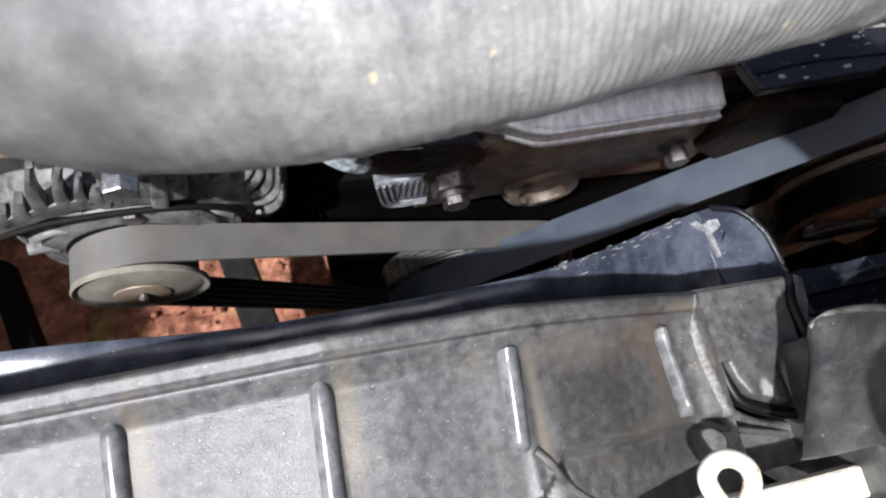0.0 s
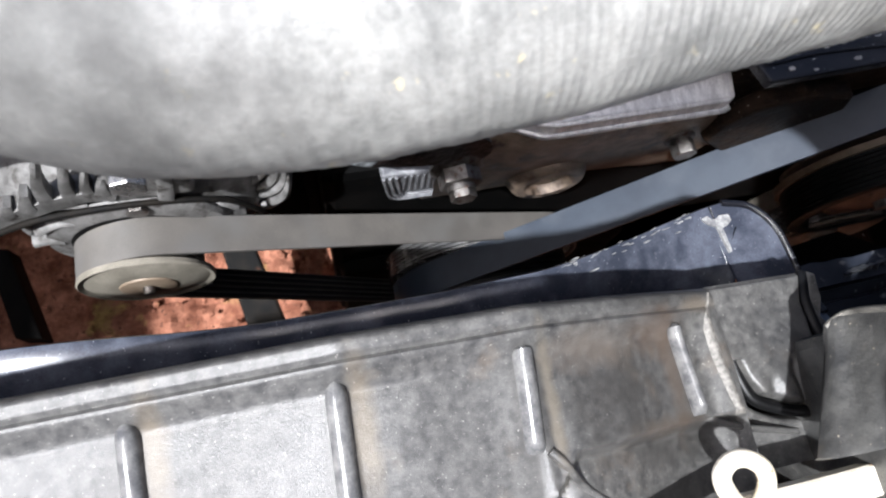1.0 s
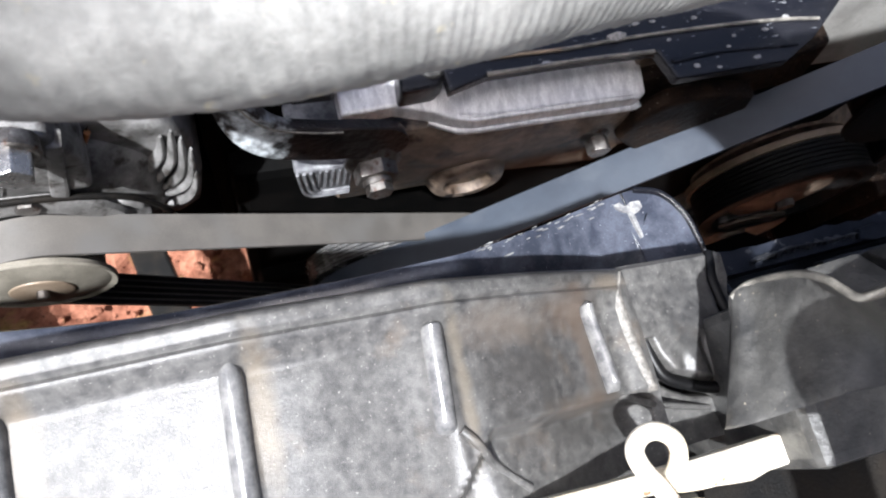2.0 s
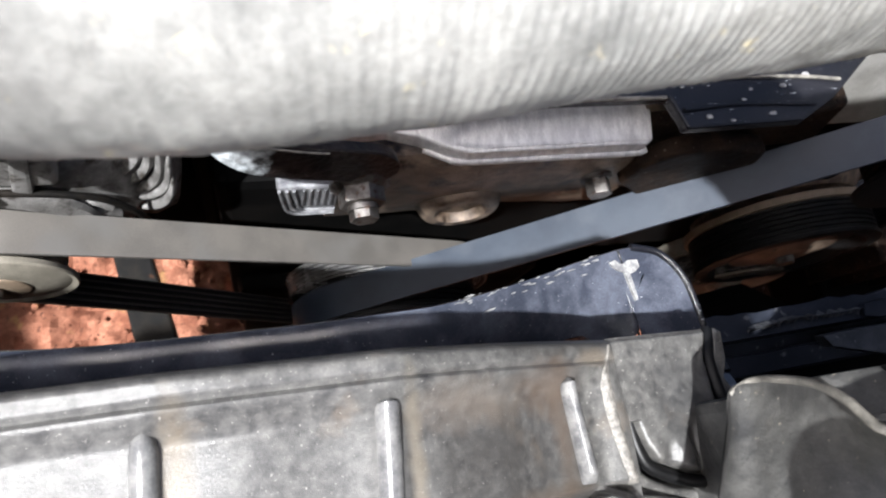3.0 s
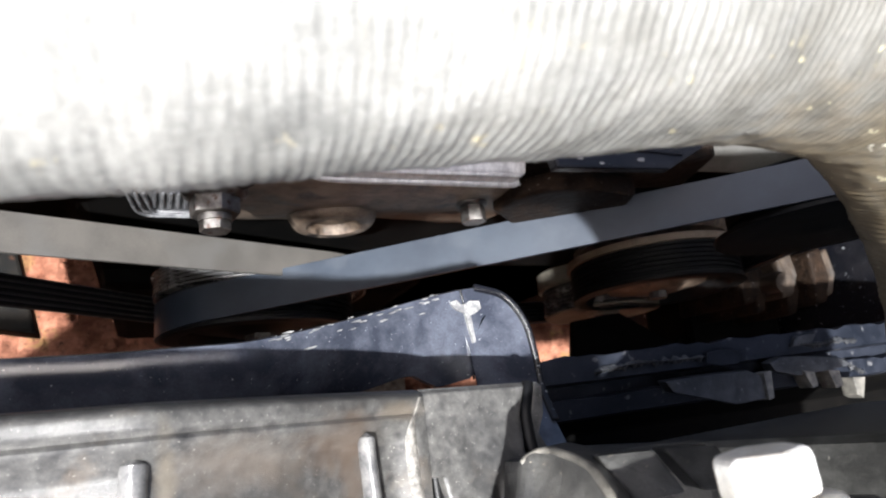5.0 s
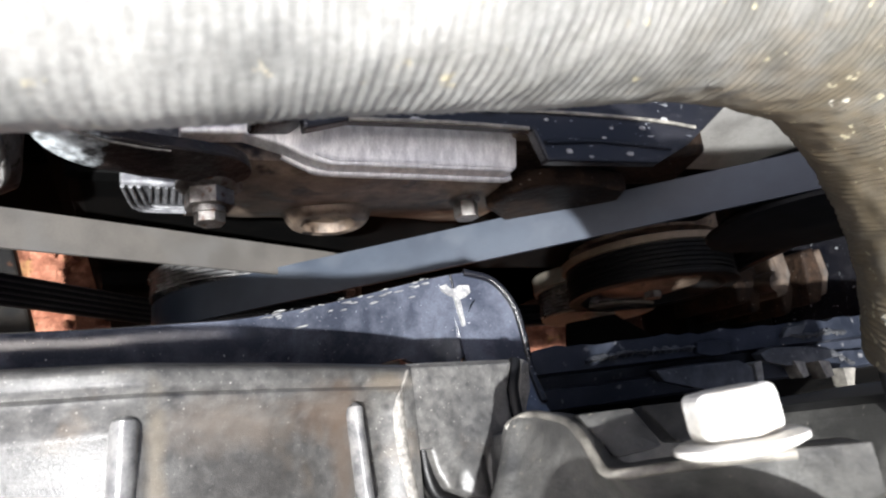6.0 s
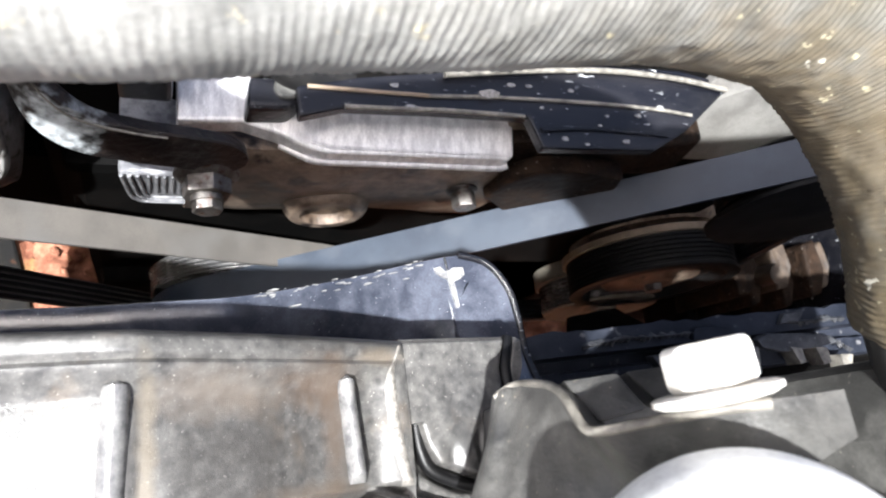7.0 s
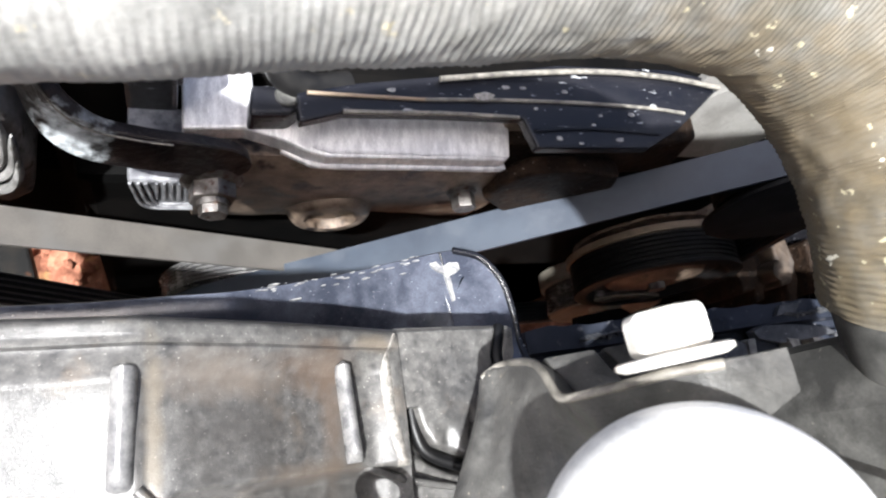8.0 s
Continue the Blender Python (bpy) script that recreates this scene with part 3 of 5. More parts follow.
    # black tube laid round the lobe to paint the shade of its gap
    gap_path = spline([(0.0934, 0.0085, 0.6805), (0.0942, 0.0020, 0.6803), (0.0968, -0.0028, 0.6798), (0.1050, -0.0066, 0.6790), (0.1122, -0.0080, 0.6790), (0.1172, -0.0058, 0.6795), (0.1206, 0.0004, 0.6800), (0.1206, 0.0072, 0.6805), (0.1193, 0.0122, 0.6805), (0.1190, 0.0196, 0.6800), (0.1202, 0.0240, 0.6795), (0.1216, 0.0274, 0.6785)], 60)
    part("dark_gap_line", tube(gap_path, 0.0016, 70, 12), GAP_BLACK, top, "black line standing in for the shaded gap round the end lobe", smooth=True)
    part("web_ridge", tube([(0.0765, -0.0030, 0.6860), (0.0830, -0.0055, 0.6850), (0.0910, -0.0085, 0.6820), (0.108, -0.0125, 0.6755)], 0.0009, 24, 10), SHROUD, top, smooth=True)

    edge_line = [(0.0900, 0.0258), (0.0882, 0.0222), (0.0868, 0.0190), (0.0866, 0.0096), (0.0878, 0.0010), (0.0890, -0.0050)]
    bm = bmesh.new()
    rings = []
    line = spline([(x, y, 0) for x, y in edge_line], 50)
    for i, q in enumerate(line):
        w = (0.0006 + 0.0011 * step(6, 16, i)) * (1 + 0.18 * noise.noise(Vector((i * 0.35, 0, 0))))
        ring = []
        for a in (-1.0, -0.75, -0.3, 0.3, 0.75, 1.0):
            x = q.x - 0.0004 + a * w
            ring.append(bm.verts.new((x, q.y, panel_height(min(x, 0.0904), q.y) + 0.0005 - 0.0009 * abs(a) ** 3)))
        rings.append(ring)
    for a, c in zip(rings, rings[1:]):
        for k in range(5):
            bm.faces.new((a[k], a[k + 1], c[k + 1], c[k]))
    part("worn_edge", bm, EDGE_PALE, top, "pale worn corner edge", smooth=True)

    def set_back(p):
        """The ring runs along under the shroud and rises towards the alternator side, moved along the camera's sight
        lines to keep its place in view.
        """
        p = Vector(p)
        eye = Vector((0.0, -0.002, 0.848)).lerp(Vector((0.037, 0.005, 0.836)), step(-0.03, 0.05, p.x))
        far = lerp_table(p.x, [(-0.30, 0.96), (0.0, 0.95), (0.03, 0.930), (0.055, 0.925), (0.075, 0.968), (0.10, 1.030), (0.12, 1.042), (0.20, 1.045)])
        return eye + (p - eye) * far

    # the glossy ring behind, which swells to a rounded flap
    edge = [(-0.30, 0.052), (-0.20, 0.0505), (-0.085, 0.0470), (-0.034, 0.0448), (0.015, 0.0446), (0.042, 0.0454), (0.057, 0.0462), (0.073, 0.0483), (0.089, 0.0512),
            (0.106, 0.0550), (0.120, 0.0575), (0.1265, 0.0570), (0.1325, 0.0535), (0.1365, 0.0480), (0.1385, 0.040), (0.1395, 0.030), (0.1395, 0.012), (0.137, -0.002)]
    line = spline([(x, y, 0) for x, y in edge], 150)
    bm = bmesh.new()
    rings = []
    for p in line:
        ring = []
        right = step(0.118, 0.139, p.x)
        inner = Vector((p.x - 0.020 * right, 0, 0))
        inner.y = p.y - 0.026 * (1 - right) - 0.004 * right
        inner.y += 0.0060 * step(0.068, 0.076, p.x) * step(0.110, 0.100, p.x)
        inner.y = max(inner.y, min(p.y, 0.012))
        zt = 0.6555 + 0.010 * step(-0.02, -0.09, p.x) + (0.014 * step(0.03, 0.0, p.y) if p.x > 0.12 else 0)
        for s, dz in ((0.0, -0.016), (0.0, -0.0012), (0.02, 0.0), (0.10, 0.0002), (0.25, -0.001), (0.5, -0.005), (0.8, -0.0125), (1.0, -0.019), (1.0, -0.030)):
            q = p.lerp(inner, s)
            flat = 1 - 0.75 * step(0.05, 0.11, p.x) - 0.20 * step(0.110, 0.130, p.x)
            ring.append(bm.verts.new((q.x, q.y, zt + dz * (flat if s > 0.02 else 1) + 0.0004 * noise.noise(Vector((q.x * 80, q.y * 80, 0))))))
        rings.append(ring)
    for a, c in zip(rings, rings[1:]):
        for k in range(len(a) - 1):
            bm.faces.new((a[k], c[k], c[k + 1], a[k + 1]))
    for v in bm.verts:
        v.co = set_back(v.co)
    part("fan_ring", bm, RING, top, "glossy blue-black plastic fan ring with a rounded flap", smooth=True)
    rim_line = [p for p in line if p.x > 0.1195 and p.y > 0.008][::3]
    part("flap_rim", tube([set_back((p.x - 0.0004, p.y - 0.0003, 0.6556 + 0.014 * step(0.03, 0.0, p.y))) for p in rim_line], 0.0012, 60, 10), COVER, top, "black rounded rim", smooth=True)
    part("crease", tube([set_back(p) for p in ((0.1168, 0.0565, 0.6556), (0.1178, 0.050, 0.6549), (0.1190, 0.040, 0.6535), (0.1198, 0.031, 0.6515))], 0.0004, 24, 8), COVER, top, smooth=True)
    # chipped white mark on the flap
    chip = [(0.1130, 0.0530), (0.1150, 0.0536), (0.1164, 0.0522), (0.1178, 0.0524), (0.1190, 0.0532), (0.1222, 0.0532), (0.1226, 0.0510), (0.1208, 0.0496), (0.1190, 0.0490), (0.1194, 0.0455), (0.1198, 0.0412), (0.1190, 0.0410),
            (0.1180, 0.0460), (0.1172, 0.0498), (0.1150, 0.0506), (0.1135, 0.0518)]
    part("scuff", prism([set_back((x, y, 0.6560 - 0.006 * max(0.0, 0.050 - y))) for x, y in chip], (0, 0, -0.0014)), SCUFF, top, "pale scuff mark on the flap")
    rnd = random.Random(11)
    for k in range(34):
        x = 0.062 + 0.048 * rnd.random()
        y = float(np.interp(x, [p[0] for p in edge[4:11]], [p[1] for p in edge[4:11]])) - rnd.uniform(0.0002, 0.0060) * rnd.random()
        s = rnd.uniform(0.00012, 0.00055)
        pts = [set_back((x + s * math.cos(t) * rnd.uniform(1.0, 4.0), y + s * 0.5 * math.sin(t) + s * 0.5 * math.cos(t), 0.6562)) for t in np.linspace(0, 5.3, 6)]
        part("scuff", prism(pts, (0, 0, -0.0012)), SCUFF, top)
    return top


build_shroud()


# ---- radiator top edge, dipstick and support ----
def build_radiator():
    top = thing("radiator", (-0.05, -0.05, 0.15), "radiator with a cream-painted upper edge, chipped and rusty", "radiator")
    bm = bmesh.new()
    rings = []
    for k in range(120):
        x = -0.30 + 0.394 * k / 119
        y = -0.0166 + 0.013 * (x - 0.05) + 0.0004 * math.sin(x * 70)
        w = 0.0034 + 0.0012 * noise.noise(Vector((x * 150, 0, 0))) + 0.0008 * step(0.06, 0.02, x)
        w += 0.0022 * step(0.056, 0.072, x) - 0.0026 * step(0.086, 0.0945, x)
        z = 0.7295 + 0.058 * max(-0.05, x - 0.05) + 0.0004 * noise.noise(Vector((x * 90, 3, 0)))
        low = 0.7050 - 0.18 * max(0.0, x - 0.040)
        k2 = (0.8495 - low) / (0.8495 - z)
        x, y, w, z = x * k2, y * k2, w * k2, low + 0.0004 * noise.noise(Vector((x * 90, 5, 0)))
        rings.append([bm.verts.new(p) for p in ((x, y, z - 0.006), (x, y, z - 0.0006), (x, y - 0.0006, z), (x, y - w + 0.0006, z), (x, y - w, z - 0.0008), (x, y - w, z - 0.006))])
    for a, c in zip(rings, rings[1:]):
        for k in range(6):
            bm.faces.new((a[k - 1], a[k], c[k], c[k - 1]))
    bm.faces.new(rings[0])
    bm.faces.new(rings[-1][::-1])
    part("upper_edge", bm, CREAM, top, "cream-painted steel edge with rust chips", smooth=True)
    part("core", box((-0.34, -0.075, 0.15), (0.17, -0.0275, 0.672), 0.004), IRON, top)
    part("tank", box((-0.36, -0.090, 0.650), (0.0900, -0.0270, 0.6930), 0.006), SUPPORT, top)
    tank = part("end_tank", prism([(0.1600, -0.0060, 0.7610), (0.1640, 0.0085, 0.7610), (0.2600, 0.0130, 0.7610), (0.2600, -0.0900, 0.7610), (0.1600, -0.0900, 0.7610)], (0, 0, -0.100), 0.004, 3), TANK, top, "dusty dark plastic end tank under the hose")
    # unseen shelf, added behind the hose only to shade the belt's right half
    part("belt_shade", prism([(0.1820, 0.0100, 0.7590), (0.1860, 0.0860, 0.7590), (0.3600, 0.1000, 0.7590), (0.3600, 0.0000, 0.7590)], (0, 0, -0.012), 0.003, 3), TANK, tank, "unseen flat shelf added to shade the belt")
    part("seam", tube([(0.130, -0.0215, 0.7612), (0.180, -0.0235, 0.7612), (0.235, -0.026, 0.7612)], 0.0010, 30, 8), WORN_AND_LIT, tank, "pale moulded seam", smooth=True)
    return top


def build_dipstick():
    top = thing("dipstick", (0.077, -0.032, 0.692), "cream plastic dipstick with a ring handle", "dipstick")
    loop = [(0.0769, -0.0335, 0.7010), (0.0737, -0.0262, 0.7050), (0.0692, -0.0190, 0.7065), (0.0690, -0.0152, 0.7060), (0.0722, -0.0129, 0.7050), (0.0762, -0.0130, 0.7045), (0.0795, -0.0156, 0.7040),
            (0.0799, -0.0192, 0.7030), (0.0778, -0.0226, 0.7020), (0.0750, -0.0252, 0.7005)]
    part("ring_handle", tube(loop, 0.0020, 80, 16), CREAM, top, smooth=True)
    part("stem", tube([(0.0765, -0.0325, 0.7015), (0.0772, -0.0345, 0.6990), (0.0775, -0.0365, 0.6920)], 0.0024, 14, 14), CREAM, top, smooth=True)
    part("tube", tube([(0.0770, -0.0310, 0.6980), (0.0840, -0.0315, 0.6980), (0.0890, -0.0350, 0.6950), (0.0920, -0.043, 0.680)], 0.0025, 26, 12), CREAM, top, smooth=True)


def build_mount():
    """The radiator's rubber-bushed holder, with its bolt."""
    top = thing("radiator_mount", (0.10, -0.005, 0.70), "dusty black plastic radiator mount with stepped ribs", "radiator mount")
    rear = spline([(0.0990, 0.0052, 0.7095), (0.0995, 0.0100, 0.7110), (0.1005, 0.0118, 0.7125), (0.1030, 0.0127, 0.7165), (0.1010, 0.0106, 0.7310), (0.0974, 0.0069, 0.7415), (0.0961, 0.0024, 0.7476), (0.0984, 0.0023, 0.7530),
                   (0.1016, 0.0026, 0.7585), (0.1044, 0.0030, 0.7645), (0.1101, 0.0030, 0.7705), (0.1129, 0.0030, 0.7770)], 110)
    front = spline([(0.0889, -0.0160, 0.7090), (0.0895, -0.0160, 0.7110), (0.0910, -0.0158, 0.7150), (0.0945, -0.0150, 0.7220), (0.0975, -0.0140, 0.7290), (0.1001, -0.0136, 0.7340), (0.1076, -0.0134, 0.7420), (0.1100, -0.0125, 0.7500),
                    (0.1115, -0.0105, 0.7570), (0.1130, -0.0085, 0.7630), (0.1139, -0.0060, 0.7690), (0.1141, -0.0028, 0.7762)], 110)
    bm = bmesh.new()
    rings = []
    for p, q in zip(rear, front):
        low = Vector((0.013, 0, -0.014))
        ring = [bm.verts.new(p + low), bm.verts.new(p + Vector((0, 0, -0.0008)))]
        for k in range(15):
            r = p.lerp(q, 0.02 + 0.96 * k / 14)
            ring.append(bm.verts.new(r + Vector((-0.4, 0, 0.8)) * 0.0007 * noise.noise(r * 170)))
        ring += [bm.verts.new(q + Vector((0, 0, -0.0008))), bm.verts.new(q + low)]
        rings.append(ring)
    for a, c in zip(rings, rings[1:]):
        for k in range(len(a) - 1):
            bm.faces.new((a[k], c[k], c[k + 1], a[k + 1]))
    for r in (rings[0], rings[-1]):
        bm.faces.new(r)
    part("holder", bm, MOUNT, top, smooth=True)
    # pale tube puts the sunlit band along the rear edge into colour
    part("pale_rim", tube([p + Vector((0.0002, -0.0006, -0.0004)) for p in rear[8:100:5]], 0.0008, 80, 10), WORN_AND_LIT, top, "pale rear edge, worn and with its sunlit band painted in", smooth=True)
    for pts in (((0.1047, 0.0109, 0.7290), (0.1125, 0.0109, 0.7350), (0.1127, 0.0041, 0.7410), (0.1068, 0.0029, 0.7350)),
                ((0.1141, 0.0110, 0.7350), (0.1197, 0.0108, 0.7420), (0.1171, 0.0044, 0.7490), (0.1139, 0.0043, 0.7430))):
        part("step_rib", prism(pts, (0.004, 0, -0.009), 0.0008), MOUNT, top)
    part("foot", box((0.110, -0.030, 0.56), (0.150, 0.010, 0.708), 0.003), MOUNT, top)
    return top


def build_mount_bolt():
    top = thing("mount_bolt", (0.1044, 0.0035, 0.7656), "white zinc-plated hexagon bolt with a washer, in full sun", "bolt")
    up = Vector((-0.10, 0.985, 0.03)).normalized()
    m = Matrix.Translation((0.1044, 0.0040, 0.7656)) @ up.to_track_quat("Z", "Y").to_matrix().to_4x4()
    bm = lathe([(-0.0006, 0.0070), (0.0, 0.0083), (0.0007, 0.0083), (0.0010, 0.0076)], (0, 0, 0), 40, "z")
    bm.transform(m)
    part("washer", bm, ZINC, top, smooth=True)
    pts = [(math.cos(k * math.tau / 6 + 0.2) * 0.0061, math.sin(k * math.tau / 6 + 0.2) * 0.0061, 0.0010) for k in range(6)]
    bm = prism(pts, (0, 0, 0.0062), 0.0015, 4)
    bm.transform(m)
    part("head", bm, ZINC, top)


def build_cap():
    """A white filler cap, placed to fit the camera's view; its neck from the front panel is added, unseen."""
    top = thing("filler_cap", (0.100, -0.158, 0.735), "domed white plastic filler cap on a white neck, in full sun", "cap")
    c, R = Vector((0.0980, -0.0228, 0.7705)), 0.0208
    way = (Vector((0.100, -0.160, 0.735)) - c).normalized()
    bm = lathe([(R * math.sin(t), R * math.cos(t)) for t in np.linspace(-0.75, 1.55, 50)] , (0, 0, 0), 96, "z")
    bm.transform(Matrix.Translation(c) @ (-way).to_track_quat("Z", "Y").to_matrix().to_4x4())
    part("dome", bm, CAP, top, smooth=True)
    part("neck", tube([c + way * 0.008, c + way * 0.06, c + way * 0.148], 0.0115, 30, 32), CAP, top, smooth=True)


build_radiator()
build_dipstick()
build_mount()
build_mount_bolt()
build_cap()


# ---- upper hose ----
HOSE_LINE = [(-0.24, 0.200, 0.752), (-0.12, 0.1200, 0.764), (-0.08, 0.0960, 0.768), (-0.060, 0.0830, 0.771), (-0.045, 0.0728, 0.772), (-0.032, 0.0648, 0.772), (-0.018, 0.0604, 0.772), (0.005, 0.0590, 0.772), (0.03, 0.0609, 0.772), (0.05, 0.0634, 0.7725), (0.07, 0.0657, 0.773), (0.105, 0.0700, 0.774),
             (0.134, 0.0680, 0.774), (0.152, 0.0580, 0.772), (0.1625, 0.0430, 0.769), (0.1685, 0.0270, 0.765), (0.1735, 0.0140, 0.759)]


def build_hose():
    top = thing("radiator_hose", (0.1690, 0.012, 0.74), "grey cloth-wrapped upper radiator hose, ridged and speckled with dirt", "hose")
    n, seg, r = 2200, 80, 0.0205
    path = spline(HOSE_LINE, n)
    circle = [(math.cos(k * math.tau / seg) * r, math.sin(k * math.tau / seg) * r) for k in range(seg)]

    def ridged(i, k, a, b):
        ang = k / seg * math.tau
        d, bend = i * 1250 / n, step(0.54, 0.80, i / n)
        wob = noise.noise(Vector((d * 0.02, math.cos(ang) * 2, math.sin(ang) * 2)))
        zig = noise.noise(Vector((d * 0.05, math.cos(ang) * 9, math.sin(ang) * 9)))
        w = math.sin(d * 0.95 + 9 * ang + 1.6 * wob) * (1 - bend) + 2.6 * math.sin(d * 1.75 + 9 * ang + 2.0 * wob + 2.2 * zig) * bend
        u = noise.noise(Vector((d * 0.018, math.cos(ang) * 1.6, math.sin(ang) * 1.6)))
        v = noise.noise(Vector((d * 0.10, math.cos(ang) * 7, math.sin(ang) * 7)))
        f = 1 + 0.0024 * w + 0.016 * u + (0.012 + 0.008 * bend) * v
        k = step(0.52, 0.74, i / n)
        f *= 1 + 0.17 * k
        return a * f + 0.0035 * k, b * f - 0.0035 * k

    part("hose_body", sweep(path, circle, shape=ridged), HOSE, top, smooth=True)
    end = path[-1]
    neck = part("connector", tube([end + Vector((-0.0010, 0.004, 0.001)), end + Vector((0.0035, -0.010, -0.002)), end + Vector((0.0080, -0.024, -0.003)), end + Vector((0.0125, -0.040, -0.004))], 0.0180, 30, 48), TANK, top, "black plastic neck under the hose end", smooth=True)
    bm = lathe([(0.0, 0.0050), (0.0022, 0.0050), (0.0028, 0.0043), (0.0028, 0.0028), (0.0012, 0.0022), (0.0012, 0.0005)], (0, 0, 0), 32, "z")
    bm.transform(Matrix.Translation(end + Vector((-0.0030, -0.016, 0.0150))) @ Vector((-0.45, 0, 0.9)).to_track_quat("Z", "Y").to_matrix().to_4x4())
    part("boss", bm, LIP, neck, "tan round moulded boss", smooth=True)


build_hose()


# ---- drive belts and pulleys ----
ALT = (-0.0890, 0.5265)
CRANK = (0.1000, 0.3730)
IDLE = (0.3780, 0.5795)
COMP = (0.4110, 0.3980)
TENS = (0.4180, 0.3120)
A0, A1, B0, B1 = 0.1030, 0.1205, 0.0860, 0.1070
belt([(ALT[0], ALT[1], 0.0300), (CRANK[0], CRANK[1], 0.0707)], A0, A1, 0.0040, 5, "dusty grey ribbed belt running to the alternator pulley", BELT_TAN)
belt([(CRANK[0], CRANK[1], 0.0652), (IDLE[0], IDLE[1], 0.0533), (COMP[0], COMP[1], 0.0710), (TENS[0], TENS[1], 0.0580)], B0, B1, 0.0042, 6, "dark blue-grey ribbed drive belt under tension", BELT)


def grooves(y0, y1, r, count, depth=0.0022):
    out = []
    w = (y1 - y0) / count
    for k in range(count):
        a = y0 + w * k
        out += [(a + 0.1 * w, r), (a + 0.35 * w, r), (a + 0.5 * w, r - depth), (a + 0.65 * w, r - depth), (a + 0.8 * w, r)]
    return out


def build_alternator_pulley():
    top = thing("alternator_pulley", (ALT[0], 0.10, ALT[1]), "worn steel alternator pulley with a hub nut", "pulley")
    c = (ALT[0], 0, ALT[1])
    part("rim", lathe([(0.1235, 0.020), (0.1235, 0.0315), (0.1215, 0.0318)] + grooves(A1, A0, 0.0258, 5) + [(0.1026, 0.0258), (0.1020, 0.0300), (0.1000, 0.0303), (0.0992, 0.0296), (0.0996, 0.0288), (0.1004, 0.0276), (0.1004, 0.0150)], c, 80), PULLEY, top, smooth=True)
    part("hub", lathe([(0.1006, 0.0278), (0.1000, 0.0262), (0.0984, 0.0190), (0.0978, 0.0152), (0.0978, 0.0125)], c, 64), PULLEY, top, "dusty brown disc", smooth=True)
    part("hub_nut", lathe([(0.0990, 0.0130), (0.0972, 0.0126), (0.0968, 0.0118), (0.0972, 0.003)], c, 48), LIP, top, "brown hub disc", smooth=True)
    part("rear_flange", lathe([(0.1250, 0.0200), (0.1250, 0.0356), (0.1232, 0.0362), (0.1216, 0.0356), (0.1206, 0.0300)], c, 80), GROOVE, top, "black rear flange", smooth=True)
    part("shaft", lathe([(0.0970, 0.0026), (0.0938, 0.0026), (0.0932, 0.0020), (0.0932, 0.0006)], c, 32), BOLT, top, smooth=True)


def build_pulley(label, at, y0, y1, r, count, rear, mat, face, nut=True):
    y0, y1 = y0 + slant(at[0]), y1 + slant(at[0])
    top = thing("pulley", (at[0], (y0 + y1) / 2, at[1]), label, "pulley")
    c = (at[0], 0, at[1])
    lip = y1 + rear
    prof = [(lip, 0.012), (lip, r + 0.0012), (lip - 0.0005, r + 0.0018), (y1 + 0.0012, r + 0.0018), (y1 + 0.0006, r)] + grooves(y1, y0, r, count) + [(y0 - 0.0012, r), (y0 - 0.0018, r + 0.0010), (y0 - 0.0040, r + 0.0010), (y0 - 0.0046, r), (y0 - 0.0046, r * 0.86), (y0 + 0.004, r * 0.80), (y0 + 0.005, 0.012)]
    part("rim", lathe(prof, c, 96), mat, top, smooth=True)
    part("hub", lathe([(y0 + 0.0045, r * 0.62), (y0 + 0.001, r * 0.58), (y0 - 0.001, r * 0.36), (y0 - 0.003, r * 0.30), (y0 - 0.003, 0.004)], c, 64), face, top, smooth=True)
    if rear > 0.003:
        part("rear_lip", lathe([(lip + 0.0003, r - 0.006), (lip + 0.0003, r + 0.0026), (y1 + 0.0010, r + 0.0026), (y1 + 0.0006, r + 0.0010), (y1 + 0.0006, r - 0.006)], c, 96), LIP, top, "dusty tan rear lip", smooth=True)
    if not nut:
        part("front_disc", lathe([(y0 - 0.0040, r + 0.0090), (y0 - 0.0060, r + 0.0084), (y0 - 0.0066, r * 0.98), (y0 - 0.0050, r * 0.50), (y0 - 0.0070, 0.010), (y0 - 0.0075, 0.002)], c, 80), GROOVE, top, "smooth black front disc", smooth=True)
    if nut:
        part("hub_nut", hexagon(at, 0.0075, y0 - 0.0085, y0 - 0.0025), BOLT, top)
    return top


build_alternator_pulley()


